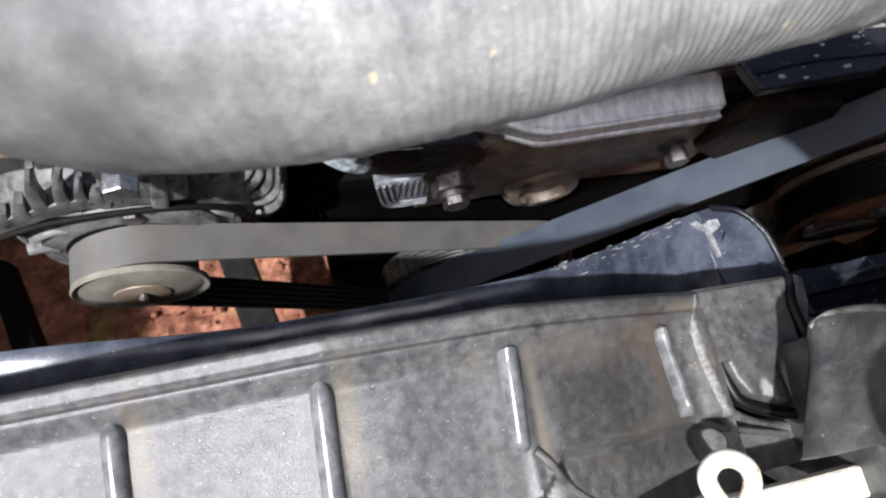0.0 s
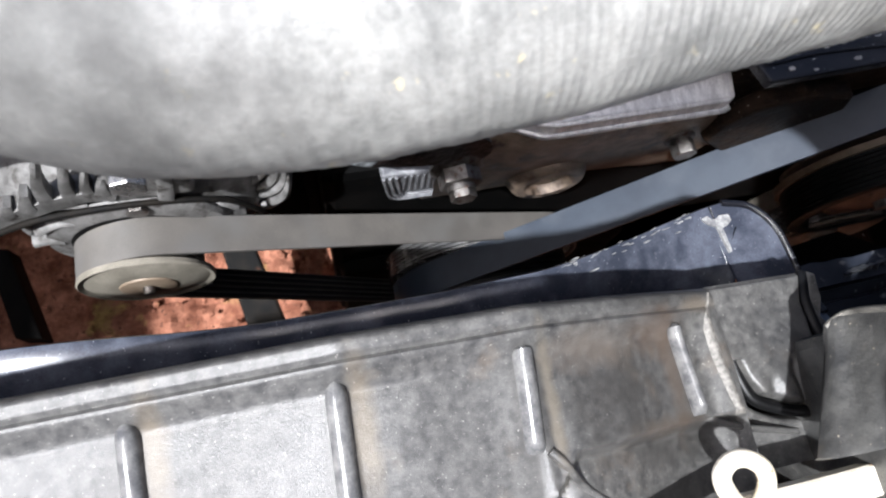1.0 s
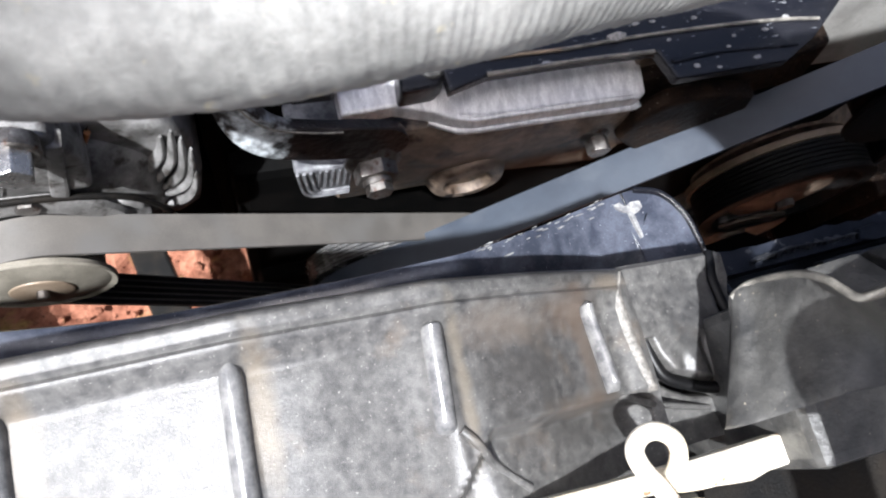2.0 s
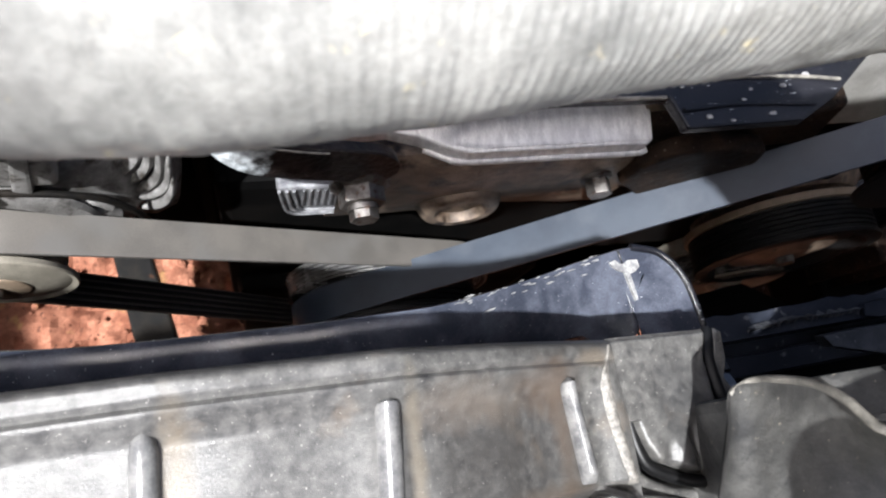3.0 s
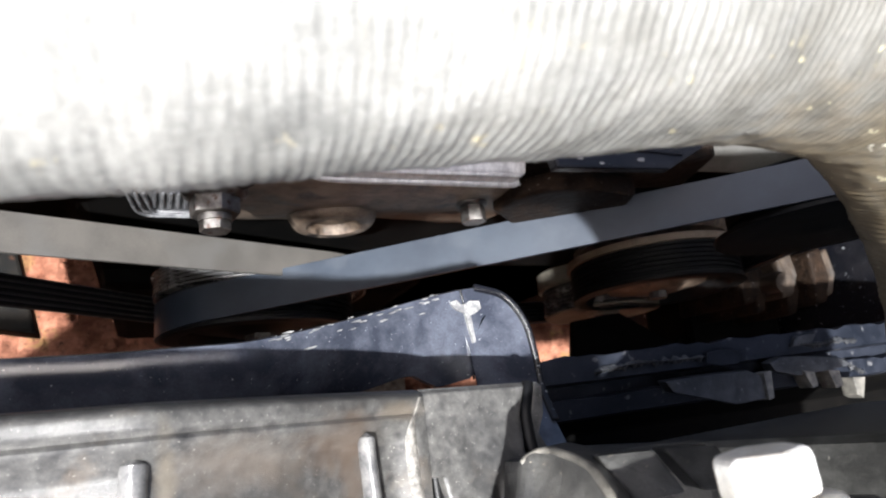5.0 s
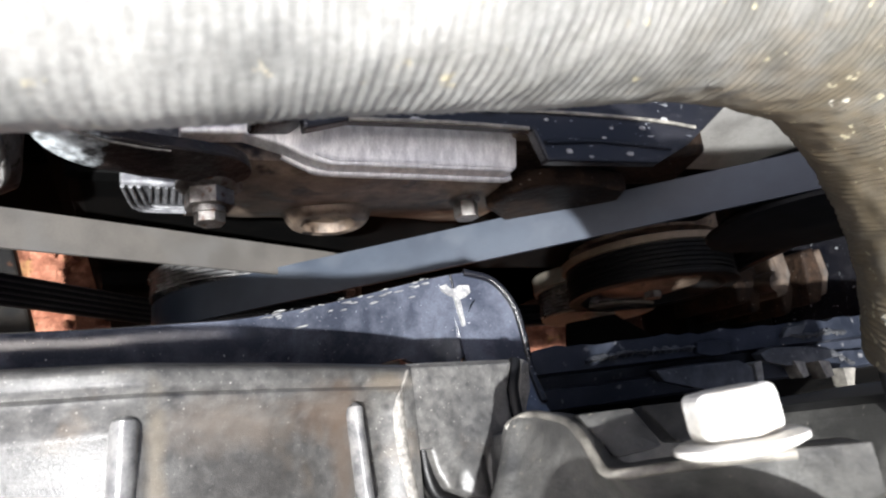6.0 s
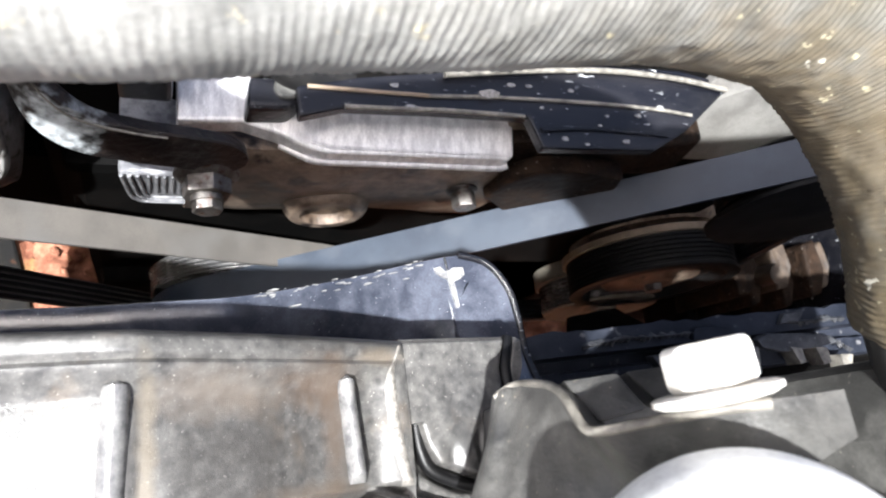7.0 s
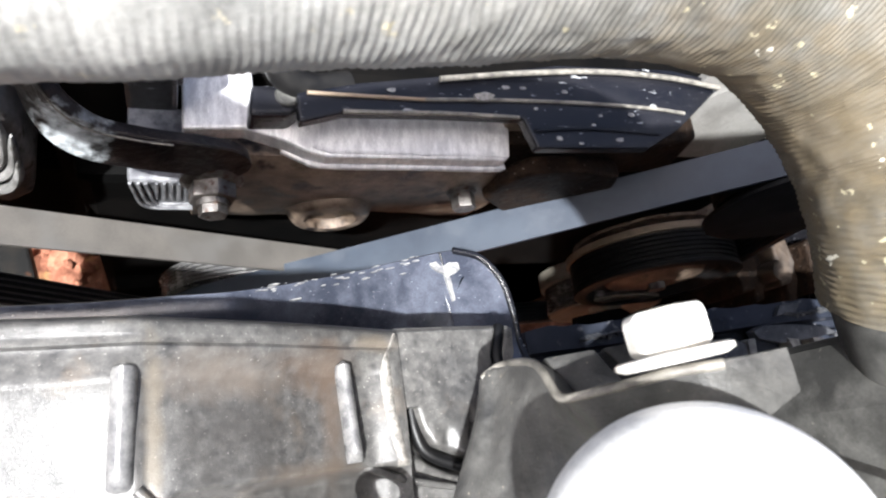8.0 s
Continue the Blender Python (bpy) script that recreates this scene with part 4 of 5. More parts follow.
def build_crank_pulley():
    """Two grooved tracks, the rear one a little larger."""
    top = thing("crank_pulley", (CRANK[0], 0.10, CRANK[1]), "black two-track crankshaft pulley with worn bright grooves", "pulley")
    c = (CRANK[0], 0, CRANK[1])
    d, y1, y2, y0 = slant(CRANK[0]), A1 + slant(CRANK[0]), B1 + slant(CRANK[0]), B0 + slant(CRANK[0])
    rear = [(y1 + 0.0022, 0.012), (y1 + 0.0022, 0.0670), (y1 + 0.0016, 0.0676), (y1 + 0.0006, 0.0676), (y1 + 0.0003, 0.0666)] + grooves(y1, y2 + 0.0008, 0.0665, 5, 0.0028) + [(y2 + 0.0004, 0.0664), (y2 + 0.0002, 0.0600)]
    part("rear_track", lathe(rear, c, 112), WORN_GROOVE, top, "worn bright grooves", smooth=True)
    front = [(y2, 0.0608)] + grooves(y2, y0, 0.0606, 6, 0.0026) + [(y0 - 0.0012, 0.0606), (y0 - 0.0018, 0.0620), (y0 - 0.0040, 0.0620), (y0 - 0.0046, 0.0605), (y0 - 0.0046, 0.0520), (y0 + 0.0040, 0.0480), (y0 + 0.0050, 0.012)]
    part("front_track", lathe(front, c, 112), GROOVE, top, smooth=True)
    part("hub", lathe([(y0 + 0.0045, 0.0375), (y0 + 0.001, 0.0350), (y0 - 0.001, 0.0217), (y0 - 0.003, 0.0181), (y0 - 0.003, 0.004)], c, 64), GROOVE, top, smooth=True)
    part("hub_bolt", hexagon(CRANK, 0.0105, y0 - 0.0095, y0 - 0.0025), BOLT, top)


build_crank_pulley()
build_pulley("small dark ribbed idler pulley under the belt", IDLE, B0, B1, 0.0490, 6, 0.002, IRON, IRON, False)
build_pulley("ribbed compressor pulley with a tan rear lip", COMP, B0, B1, 0.0666, 6, 0.0060, GROOVE, GRIMY)


def build_tensioner():
    """A ribbed wheel between a wide tan shoulder and a dusty front plate."""
    y0, y1 = B0 + slant(TENS[0]), B1 + slant(TENS[0])
    top = thing("tensioner_pulley", (TENS[0], y0, TENS[1]), "worn tensioner pulley with a wide tan shoulder and dusty front plate", "pulley")
    c = (TENS[0], 0, TENS[1])
    part("shoulder", lathe([(y1 + 0.0190, 0.012), (y1 + 0.0190, 0.0550), (y1 + 0.0180, 0.0562), (y1 + 0.0010, 0.0562), (y1 + 0.0002, 0.0540), (y1 + 0.0002, 0.012)], c, 96), PULLEY, top, "tan shoulder", smooth=True)
    part("rim", lathe([(y1, 0.0535)] + grooves(y1, y0, 0.0535, 6, 0.0028) + [(y0 - 0.0010, 0.0535), (y0 - 0.0012, 0.012)], c, 112), WORN_GROOVE, top, smooth=True)
    part("front_plate", lathe([(y0 - 0.0012, 0.0500), (y0 - 0.0016, 0.0520), (y0 - 0.0030, 0.0527), (y0 - 0.0044, 0.0515), (y0 - 0.0050, 0.0380), (y0 - 0.0020, 0.0300), (y0 - 0.0020, 0.0160), (y0 - 0.0060, 0.0140), (y0 - 0.0060, 0.003)], c, 96), PULLEY, top, "dusty tan front plate", smooth=True)
    part("hub_bolt", hexagon(TENS, 0.0100, y0 - 0.0130, y0 - 0.0055), BOLT, top)


build_tensioner()


# ---- alternator ----
def build_alternator():
    top = thing("alternator", (ALT[0], 0.18, ALT[1] - 0.06), "finned cast-aluminium alternator, dusty, with copper windings inside", "alternator")
    c = (ALT[0], 0, ALT[1])
    part("body", lathe([(0.1460, 0.020), (0.1460, 0.052), (0.1500, 0.0600), (0.1600, 0.063), (0.215, 0.063), (0.222, 0.055), (0.222, 0.02)], c, 96), CAST_DARK, top, smooth=True)
    part("hub_cone", lathe([(0.1520, 0.0610), (0.1400, 0.0585), (0.1320, 0.0520), (0.1290, 0.0430), (0.1275, 0.0300), (0.1275, 0.010)], c, 72), CAST_DARK, top, smooth=True)
    part("fan_plate", lathe([(0.1215, 0.022), (0.1205, 0.034), (0.1225, 0.0405), (0.1250, 0.0415), (0.1265, 0.0390), (0.1265, 0.022)], c, 80), CAST_DARK, top, smooth=True)
    # rounded shell over the windings, with crescent fins stepping round it
    shell = [(-0.0600, 0.590), (-0.0491, 0.589), (-0.0369, 0.584), (-0.0250, 0.578), (-0.0172, 0.5600), (-0.0160, 0.5250), (-0.0200, 0.495), (-0.0308, 0.481), (-0.051, 0.485), (-0.0667, 0.492), (-0.0764, 0.512), (-0.0690, 0.552)]
    part("shell", prism([(x, 0.1420, z) for x, z in shell], (0, 0.07, 0), 0.007, 4), CAST_DARK, top, smooth=True)
    flat = [(math.cos(k * math.tau / 12) * 0.0042, math.sin(k * math.tau / 12) * 0.0024) for k in range(12)]
    crescents = (((-0.0509, 0.5357), (-0.0399, 0.5434), (-0.0305, 0.5572), (-0.0280, 0.5718)), ((-0.0450, 0.5313), (-0.0345, 0.5394), (-0.0262, 0.5556), (-0.0231, 0.5783)),
                 ((-0.0408, 0.5274), (-0.0305, 0.5341), (-0.0228, 0.5495), (-0.0199, 0.5747)), ((-0.0378, 0.5236), (-0.0274, 0.5305), (-0.0203, 0.5434), (-0.0171, 0.5669)),
                 ((-0.0353, 0.5161), (-0.0262, 0.5220), (-0.0202, 0.5343), (-0.0174, 0.5532)))
    for k, pts in enumerate(crescents):
        path = spline([(x, 0.1405 - 0.0016 * k, z) for x, z in pts], 18)
        m = len(path) - 1
        part("fin", sweep(path, flat, side=(0, 1, 0), shape=lambda i, q, u, o: (u * max(0.04, math.sin(math.pi * i / m)) ** 0.5, o * max(0.04, math.sin(math.pi * i / m)) ** 0.5)), CAST_DARK, top, smooth=True)
    for pts, y in ((((-0.0626, 0.5358), (-0.0514, 0.5419), (-0.0444, 0.5337)), 0.130), (((-0.0592, 0.5262), (-0.0505, 0.5317), (-0.0434, 0.5230)), 0.128),
                   (((-0.1325, 0.5391), (-0.1265, 0.5400), (-0.1205, 0.5375)), 0.124), (((-0.1269, 0.5492), (-0.1156, 0.5559), (-0.1040, 0.5545)), 0.125), (((-0.1290, 0.5600), (-0.1130, 0.5680), (-0.1000, 0.5660)), 0.128)):
        part("fin", sweep(spline([(x, y, z) for x, z in pts], 14), flat, side=(0, 1, 0)), CAST_DARK, top, smooth=True)
    # toothed left rim: a plate with curved tines
    rim = spline([(-0.1480, 0.128, 0.556), (-0.1300, 0.128, 0.566), (-0.1110, 0.128, 0.5740), (-0.0960, 0.128, 0.5770), (-0.0860, 0.128, 0.5740)], 30)
    part("rim", sweep(rim, [(-0.0045, 0.0045), (-0.0038, 0.0052), (0.0038, 0.0052), (0.0045, 0.0045), (0.0045, -0.0045), (-0.0045, -0.0045)], side=(0, 1, 0)), CAST_DARK, top, smooth=True)
    for x, z, h, w, lean in ((-0.1400, 0.560, 0.012, 0.0030, 0.3), (-0.1300, 0.566, 0.010, 0.0028, 0.3), (-0.1210, 0.570, 0.014, 0.0028, 0.28), (-0.1125, 0.573, 0.040, 0.0022, 0.30),
                             (-0.1030, 0.576, 0.034, 0.0020, 0.34), (-0.0955, 0.577, 0.024, 0.0018, 0.30), (-0.0900, 0.576, 0.014, 0.0024, 0.25)):
        pts = [(x, 0.1270, z - 0.002), (x + lean * h * 0.35, 0.1262, z + h * 0.5), (x + lean * h, 0.1275, z + h)]
        m = 9
        part("prong", sweep(spline(pts, m + 1), [(-0.003, -w), (-0.0036, 0), (-0.003, w), (0.003, w), (0.003, -w)], side=(0, 1, 0), shape=lambda i, q, u, o: (u, o * (1.5 - 1.0 * i / m))), CAST_DARK, top, smooth=True)
    part("bridge", prism([(-0.0985, 0.1265, 0.609), (-0.0985, 0.1265, 0.617), (-0.0860, 0.1265, 0.617), (-0.0870, 0.1265, 0.608)], (0, 0.010, 0), 0.0012), CAST_DARK, top)
    # mounting lug with its bolt
    lug = [(-0.0930, 0.1240, 0.566), (-0.0560, 0.1240, 0.566), (-0.0540, 0.1240, 0.590), (-0.0600, 0.1240, 0.612), (-0.0700, 0.1240, 0.616), (-0.0800, 0.1240, 0.610), (-0.0860, 0.1240, 0.590)]
    part("lug", prism(lug, (0, 0.026, 0), 0.003, 3), CAST_DARK, top, smooth=True)
    bolt = part("lug_bolt", hexagon((-0.0700, 0.613), 0.0070, 0.1085, 0.1180, 0.0008, 0.3), STEEL, top, "bright steel bolt head")
    part("washer", lathe([(0.1240, 0.0085), (0.1180, 0.0092), (0.1172, 0.0084), (0.1172, 0.004)], (-0.0700, 0, 0.613), 40), BOLT, bolt, smooth=True)
    part("post", prism([(-0.0620, 0.1225, 0.606), (-0.0560, 0.1225, 0.606), (-0.0680, 0.1225, 0.552), (-0.0750, 0.1225, 0.554)], (0, 0.008, 0), 0.0015), CAST_DARK, top)
    part("nut", hexagon((-0.0815, 0.5620), 0.0050, 0.1195, 0.1240, 0.0006), BOLT, top)
    part("slot", prism([(-0.0560, 0.1416, 0.5790), (-0.0520, 0.1416, 0.5840), (-0.0560, 0.1416, 0.5700), (-0.0605, 0.1416, 0.5640)], (0, 0.003, 0), 0.0004), IRON, top, "dark vent slot")
    part("winding", tube([(-0.0560, 0.1408, 0.5740), (-0.0545, 0.1406, 0.5780), (-0.0530, 0.1408, 0.5815)], 0.0013, 12, 10), COPPER, top, "copper winding in the slot", smooth=True)
    part("winding", tube([(-0.0720, 0.136, 0.5720), (-0.0690, 0.135, 0.5740)], 0.0014, 8, 10), COPPER, top, "copper winding", smooth=True)
    part("stay", tube([(-0.150, 0.1215, 0.552), (-0.120, 0.1215, 0.566), (-0.089, 0.1215, 0.569), (-0.0642, 0.1235, 0.5615), (-0.0492, 0.1250, 0.5526), (-0.0416, 0.1262, 0.5428), (-0.0346, 0.1275, 0.5251), (-0.0320, 0.130, 0.505)], 0.0015, 50, 10), IRON, top, "dark curved wire stay", smooth=True)


build_alternator()


# ---- front of the engine ----
def build_engine():
    top = thing("engine_block", (0.10, 0.22, 0.15), "engine block behind the belts, painted near-black for its deep shade", "engine")
    # block and covers coloured near-black in place of the shade round them
    part("block", box((-0.005, 0.150, 0.15), (0.42, 0.45, 0.500), 0.008), SHADE_BLACK, top)
    part("side_cover", box((-0.015, 0.165, 0.36), (0.052, 0.42, 0.575), 0.008), SHADE_BLACK, top)
    # dark box added to hide the ground behind the alternator
    part("dark_filler_left", box((-0.13, 0.170, 0.36), (-0.005, 0.226, 0.470), 0.006), SHADE_BLACK, top)
    part("head", box((-0.16, 0.225, 0.30), (0.42, 0.60, 0.60), 0.010), SHADE_BLACK, top)
    # dark box added to fill the gap under the pulleys
    part("dark_filler_right", box((0.225, 0.150, 0.16), (0.50, 0.30, 0.345), 0.010), SHADE_BLACK, top)
    part("oil_pan", box((0.0, 0.138, 0.10), (0.24, 0.40, 0.33), 0.012), SHADE_BLACK, top)
    # grimy housing with a rounded belly
    bm = bmesh.new()
    rings = []
    for i in range(61):
        x = 0.0500 + 0.156 * i / 60
        sag = 0.012 * math.exp(-((x - 0.150) / 0.03) ** 2)
        ring = []
        for y, z in ((0.185, 0.560), (0.150, 0.566), (0.1345, 0.570), (0.1300, 0.5705), (0.1272, 0.566), (0.1262, 0.556), (0.1268, 0.542), (0.1285, 0.526), (0.1305, 0.510), (0.1340, 0.490), (0.145, 0.470), (0.185, 0.455)):
            k = Vector((x * 45, z * 45, y * 45))
            ring.append(bm.verts.new((x, y + 0.0014 * noise.noise(k) + sag * 0.15, z + 0.0014 * noise.noise(k + Vector((9, 0, 0))) - 0.016 * step(0.185, 0.206, x) * (z > 0.54))))
        rings.append(ring)
    for a, c in zip(rings, rings[1:]):
        for k in range(len(a) - 1):
            bm.faces.new((a[k], c[k], c[k + 1], a[k + 1]))
    for r in (rings[0], rings[-1]):
        bm.faces.new(r)
    part("housing", bm, GRIMY, top, "brown grimy timing housing", smooth=True)
    part("boss", lathe([(0.1450, 0.0290), (0.1350, 0.0245), (0.1280, 0.0212), (0.1262, 0.0198), (0.1254, 0.0178), (0.1258, 0.0142), (0.1310, 0.0128), (0.1315, 0.002)], (0.1195, 0, 0.5040), 64), GRIMY, top, "round boss with a recessed plug", smooth=True)
    part("side_lug", prism([(0.1822, 0.139, 0.5951), (0.195, 0.139, 0.6003), (0.2183, 0.139, 0.5552), (0.2125, 0.139, 0.54)], (0, 0.012, 0), 0.002), GRIMY, top, "brown oily side lug")
    part("curved_guard", prism([(0.1913, 0.1215, 0.5441), (0.1925, 0.1215, 0.5643), (0.2039, 0.1215, 0.5778), (0.2264, 0.1215, 0.5823), (0.2561, 0.1215, 0.5756), (0.2644, 0.1215, 0.5515), (0.241, 0.1215, 0.531), (0.2192, 0.1215, 0.518)], (0, 0.010, 0), 0.003, 3), GRIME_AND_SHADE, top, "oily black curved guard with pale specks")
    part("grime_shelf", prism([(0.186, 0.1330, 0.586), (0.215, 0.1325, 0.590), (0.262, 0.1300, 0.592), (0.300, 0.1400, 0.590), (0.300, 0.1330, 0.560), (0.186, 0.1320, 0.545)], (0, 0.014, 0), 0.003, 3), GRIME_AND_SHADE, top, "brown oily shelf beside the bracket")
    part("rear_plate", box((0.05, 0.165, 0.50), (0.40, 0.30, 0.575), 0.006), SHADE_BLACK, top)
    return top


def build_bracket():
    top = thing("bracket", (0.12, 0.135, 0.575), "bare cast-aluminium bracket with a stepped edge, on the grimy housing", "bracket")
    out = [(0.0445, 0.178), (0.0445, 0.1315), (0.0680, 0.1330), (0.0830, 0.1290), (0.0930, 0.1245), (0.1020, 0.1225), (0.1450, 0.1232), (0.1850, 0.1238), (0.1880, 0.1260),
           (0.1885, 0.1440), (0.1300, 0.1420), (0.0725, 0.1400), (0.0715, 0.178)]
    bm = prism([(x, y, 0.5855) for x, y in out], (0, 0, -0.0095), 0.0014, 3)
    for v in bm.verts:
        v.co.z += 0.20 * min(0.020, max(0.0, v.co.y - 0.1235))
    part("plate", bm, CAST, top)
    part("front_lip", tube([(0.0840, 0.1292, 0.5768), (0.0935, 0.1246, 0.5768), (0.1020, 0.1226, 0.5768), (0.1450, 0.1232, 0.5768), (0.1840, 0.1238, 0.5768), (0.1872, 0.1258, 0.5770)], 0.0017, 60, 14), CAST, top, "bright rounded lower lip", smooth=True)
    part("rim", prism([(0.095, 0.1262, 0.5855), (0.103, 0.1240, 0.5855), (0.186, 0.1252, 0.5855), (0.186, 0.1262, 0.5855), (0.104, 0.1255, 0.5855), (0.096, 0.1275, 0.5855)], (0, 0, 0.0010)), CAST, top)


def build_strap():
    top = thing("steel_strap", (0.055, 0.116, 0.588), "black painted steel strap with white corrosion, bolted at one end", "strap")
    path = spline([(-0.012, 0.150, 0.640), (-0.004, 0.134, 0.631), (0.0035, 0.1220, 0.6165), (0.0130, 0.1172, 0.6058), (0.030, 0.1165, 0.599), (0.046, 0.1168, 0.595), (0.062, 0.1172, 0.590), (0.0690, 0.1175, 0.588)], 60)

    def shape(i, k, a, o):
        w = 1.0 if i < 52 else math.sqrt(max(0.02, 1 - ((i - 52) / 7.2) ** 2))
        return a * w, o

    sec = [(-0.0090, -0.0022), (-0.0084, -0.0028), (0.0084, -0.0028), (0.0090, -0.0022), (0.0090, 0.0022), (0.0084, 0.0028), (-0.0084, 0.0028), (-0.0090, 0.0022)]
    part("bar", sweep(path, sec, shape=shape, side=(0.0, 0.25, 1.0)), STRAP, top, smooth=True)
    # pale tube paints the thin highlight along the strap's upper edge
    part("raised_edge", tube([p + Vector((0, -0.0015, 0.0088)) for p in path[12:46:4]], 0.0005, 40, 8), WORN_AND_LIT, top, "raised edge with its thin highlight painted pale", smooth=True)


def build_stud_bolt():
    top = thing("stud_bolt", (0.0555, 0.105, 0.577), "rusty flanged hexagon bolt with a stud end", "bolt")
    c = (0.0555, 0.577)
    part("flange", lathe([(0.1150, 0.0124), (0.1138, 0.0124), (0.1118, 0.0100), (0.1110, 0.004)], (c[0], 0, c[1]), 40), BOLT, top, smooth=True)
    part("head", hexagon(c, 0.0097, 0.1050, 0.1120, 0.0010, 0.35), BOLT, top)
    part("shank", lathe([(0.1050, 0.0062), (0.1025, 0.0062), (0.1025, 0.002)], (c[0], 0, c[1]), 32), BOLT, top, smooth=True)
    part("stud_head", hexagon(c, 0.0060, 0.0988, 0.1030, 0.0007, 0.3), BOLT, top)


def build_small_bolt():
    top = thing("small_bolt", (0.1815, 0.125, 0.5375), "rusty hexagon bolt in the grimy housing", "bolt")
    part("flange", lathe([(0.1330, 0.0080), (0.1265, 0.0080), (0.1252, 0.0066), (0.1250, 0.003)], (0.1815, 0, 0.5410), 32), BOLT, top, smooth=True)
    part("head", hexagon((0.1815, 0.5410), 0.0064, 0.1172, 0.1256, 0.0006, 0.25), BOLT, top)


def build_finned_box():
    top = thing("finned_sensor", (0.038, 0.13, 0.53), "small finned aluminium housing under the strap", "sensor housing")
    outline = [(0.0232, 0.562), (0.0500, 0.562), (0.0500, 0.5335), (0.0330, 0.5335), (0.0290, 0.5355), (0.0262, 0.5400)]
    part("body", prism([(x, 0.1200, z) for x, z in outline], (0, 0.035, 0), 0.0020, 3), FIN, top)
    for k in range(3):
        d = 0.0030 * k
        pts = [(0.0244 + d, 0.1196, 0.561), (0.0272 + d * 0.9, 0.1192, 0.5425 + d * 0.6), (0.0298 + d * 0.7, 0.1190, 0.5375 + d * 0.8), (0.0345 + d * 0.3, 0.1190, 0.5352 + d * 0.9), (0.0490, 0.1190, 0.5350 + d * 0.9)]
        part("fin", tube(pts, 0.0008, 36, 8), FIN, top, "pale cast fin", smooth=True)
    for k in range(5):
        x = 0.0345 + 0.0030 * k
        part("fin", prism([(x - 0.0006, 0.1200, 0.561), (x + 0.0006, 0.1200, 0.561), (x + 0.0006, 0.1200, 0.5445), (x - 0.0006, 0.1200, 0.5445)], (0, -0.0009, 0), 0.0003), FIN, top, "pale cast fin")


def build_cover():
    top = thing("engine_cover", (0.19, 0.155, 0.59), "glossy black plastic cover with raised lines and grey chips", "engine cover")
    out = [(0.0864, 0.1398), (0.1126, 0.1466), (0.1527, 0.1537), (0.2107, 0.1645), (0.2774, 0.1683), (0.3112, 0.1639), (0.2735, 0.1347), (0.2519, 0.1232), (0.1913, 0.1205), (0.1863, 0.135), (0.1401, 0.134), (0.1051, 0.1324), (0.0869, 0.127)]
    part("panel", prism([(x, y, 0.6060) for x, y in out], (0, 0, -0.006), 0.0012), COVER, top)
    # grey lines: highlights on the glossy ridges painted as a paler colour
    for pts, r, z, mat, label in (([(0.0906, 0.1399), (0.1026, 0.1399), (0.1257, 0.1402), (0.1403, 0.1404)], 0.0009, 0.6066, LIP, "tan worn raised line"), ([(0.1403, 0.1404), (0.1771, 0.1429), (0.2209, 0.1445), (0.2561, 0.1445), (0.278, 0.1431)], 0.0009, 0.6066, WORN_AND_LIT, ""),
                                  ([(0.1047, 0.1325), (0.125, 0.1333), (0.1495, 0.1345), (0.184, 0.1348)], 0.0010, 0.6064, WORN_AND_LIT, ""), ([(0.1914, 0.1289), (0.2188, 0.1315), (0.2602, 0.1311)], 0.0013, 0.6062, COVER, ""), ([(0.148, 0.1502), (0.1922, 0.1572), (0.2323, 0.1616), (0.2723, 0.1619), (0.3039, 0.1589)], 0.0014, 0.6080, WORN_AND_LIT, "")):
        part("raised_line", tube([(x, y, z) for x, y in pts], r, 40, 10), mat, top, label, smooth=True)
    part("chip", prism([(x, y, 0.6082) for x, y in [(0.1631, 0.1441), (0.1687, 0.1457), (0.1731, 0.1443), (0.1714, 0.1422), (0.1664, 0.1409), (0.1634, 0.142)]], (0, 0, -0.0016), 0.0003), EDGE, top, "white chip")
    rnd = random.Random(5)
    for x, y in [(0.1801, 0.1498), (0.1886, 0.1501), (0.2105, 0.1501), (0.2228, 0.1335), (0.228, 0.1387), (0.2362, 0.1265), (0.1939, 0.14), (0.2459, 0.1402), (0.1264, 0.1441), (0.2027, 0.1256), (0.2141, 0.1236), (0.2606, 0.146)]:
        s = rnd.uniform(0.0009, 0.0022)
        part("chip", prism([(x + s * math.cos(t) * rnd.uniform(0.7, 1.6), y + s * 0.6 * math.sin(t), 0.6064) for t in np.linspace(0, 5.3, 6)], (0, 0, -0.0012)), SCUFF, top, "grey chip")


def build_clip():
    top = thing("hose_clip", (0.079, 0.137, 0.594), "glossy black plastic clip between bracket and cover", "clip")
    part("clip_body", prism([(0.0685, 0.1322, 0.6000), (0.0850, 0.1334, 0.6000), (0.0895, 0.1372, 0.6000), (0.0900, 0.1470, 0.6000), (0.0700, 0.1460, 0.6000)], (0, 0, -0.014), 0.0025, 3), COVER, top)
    part("stud", lathe([(0.5990, 0.0050), (0.6010, 0.0048), (0.6018, 0.0040), (0.6018, 0.0005)], (0.0838, 0.1415, 0), 32, "z"), TANK, top, "grey round stud", smooth=True)


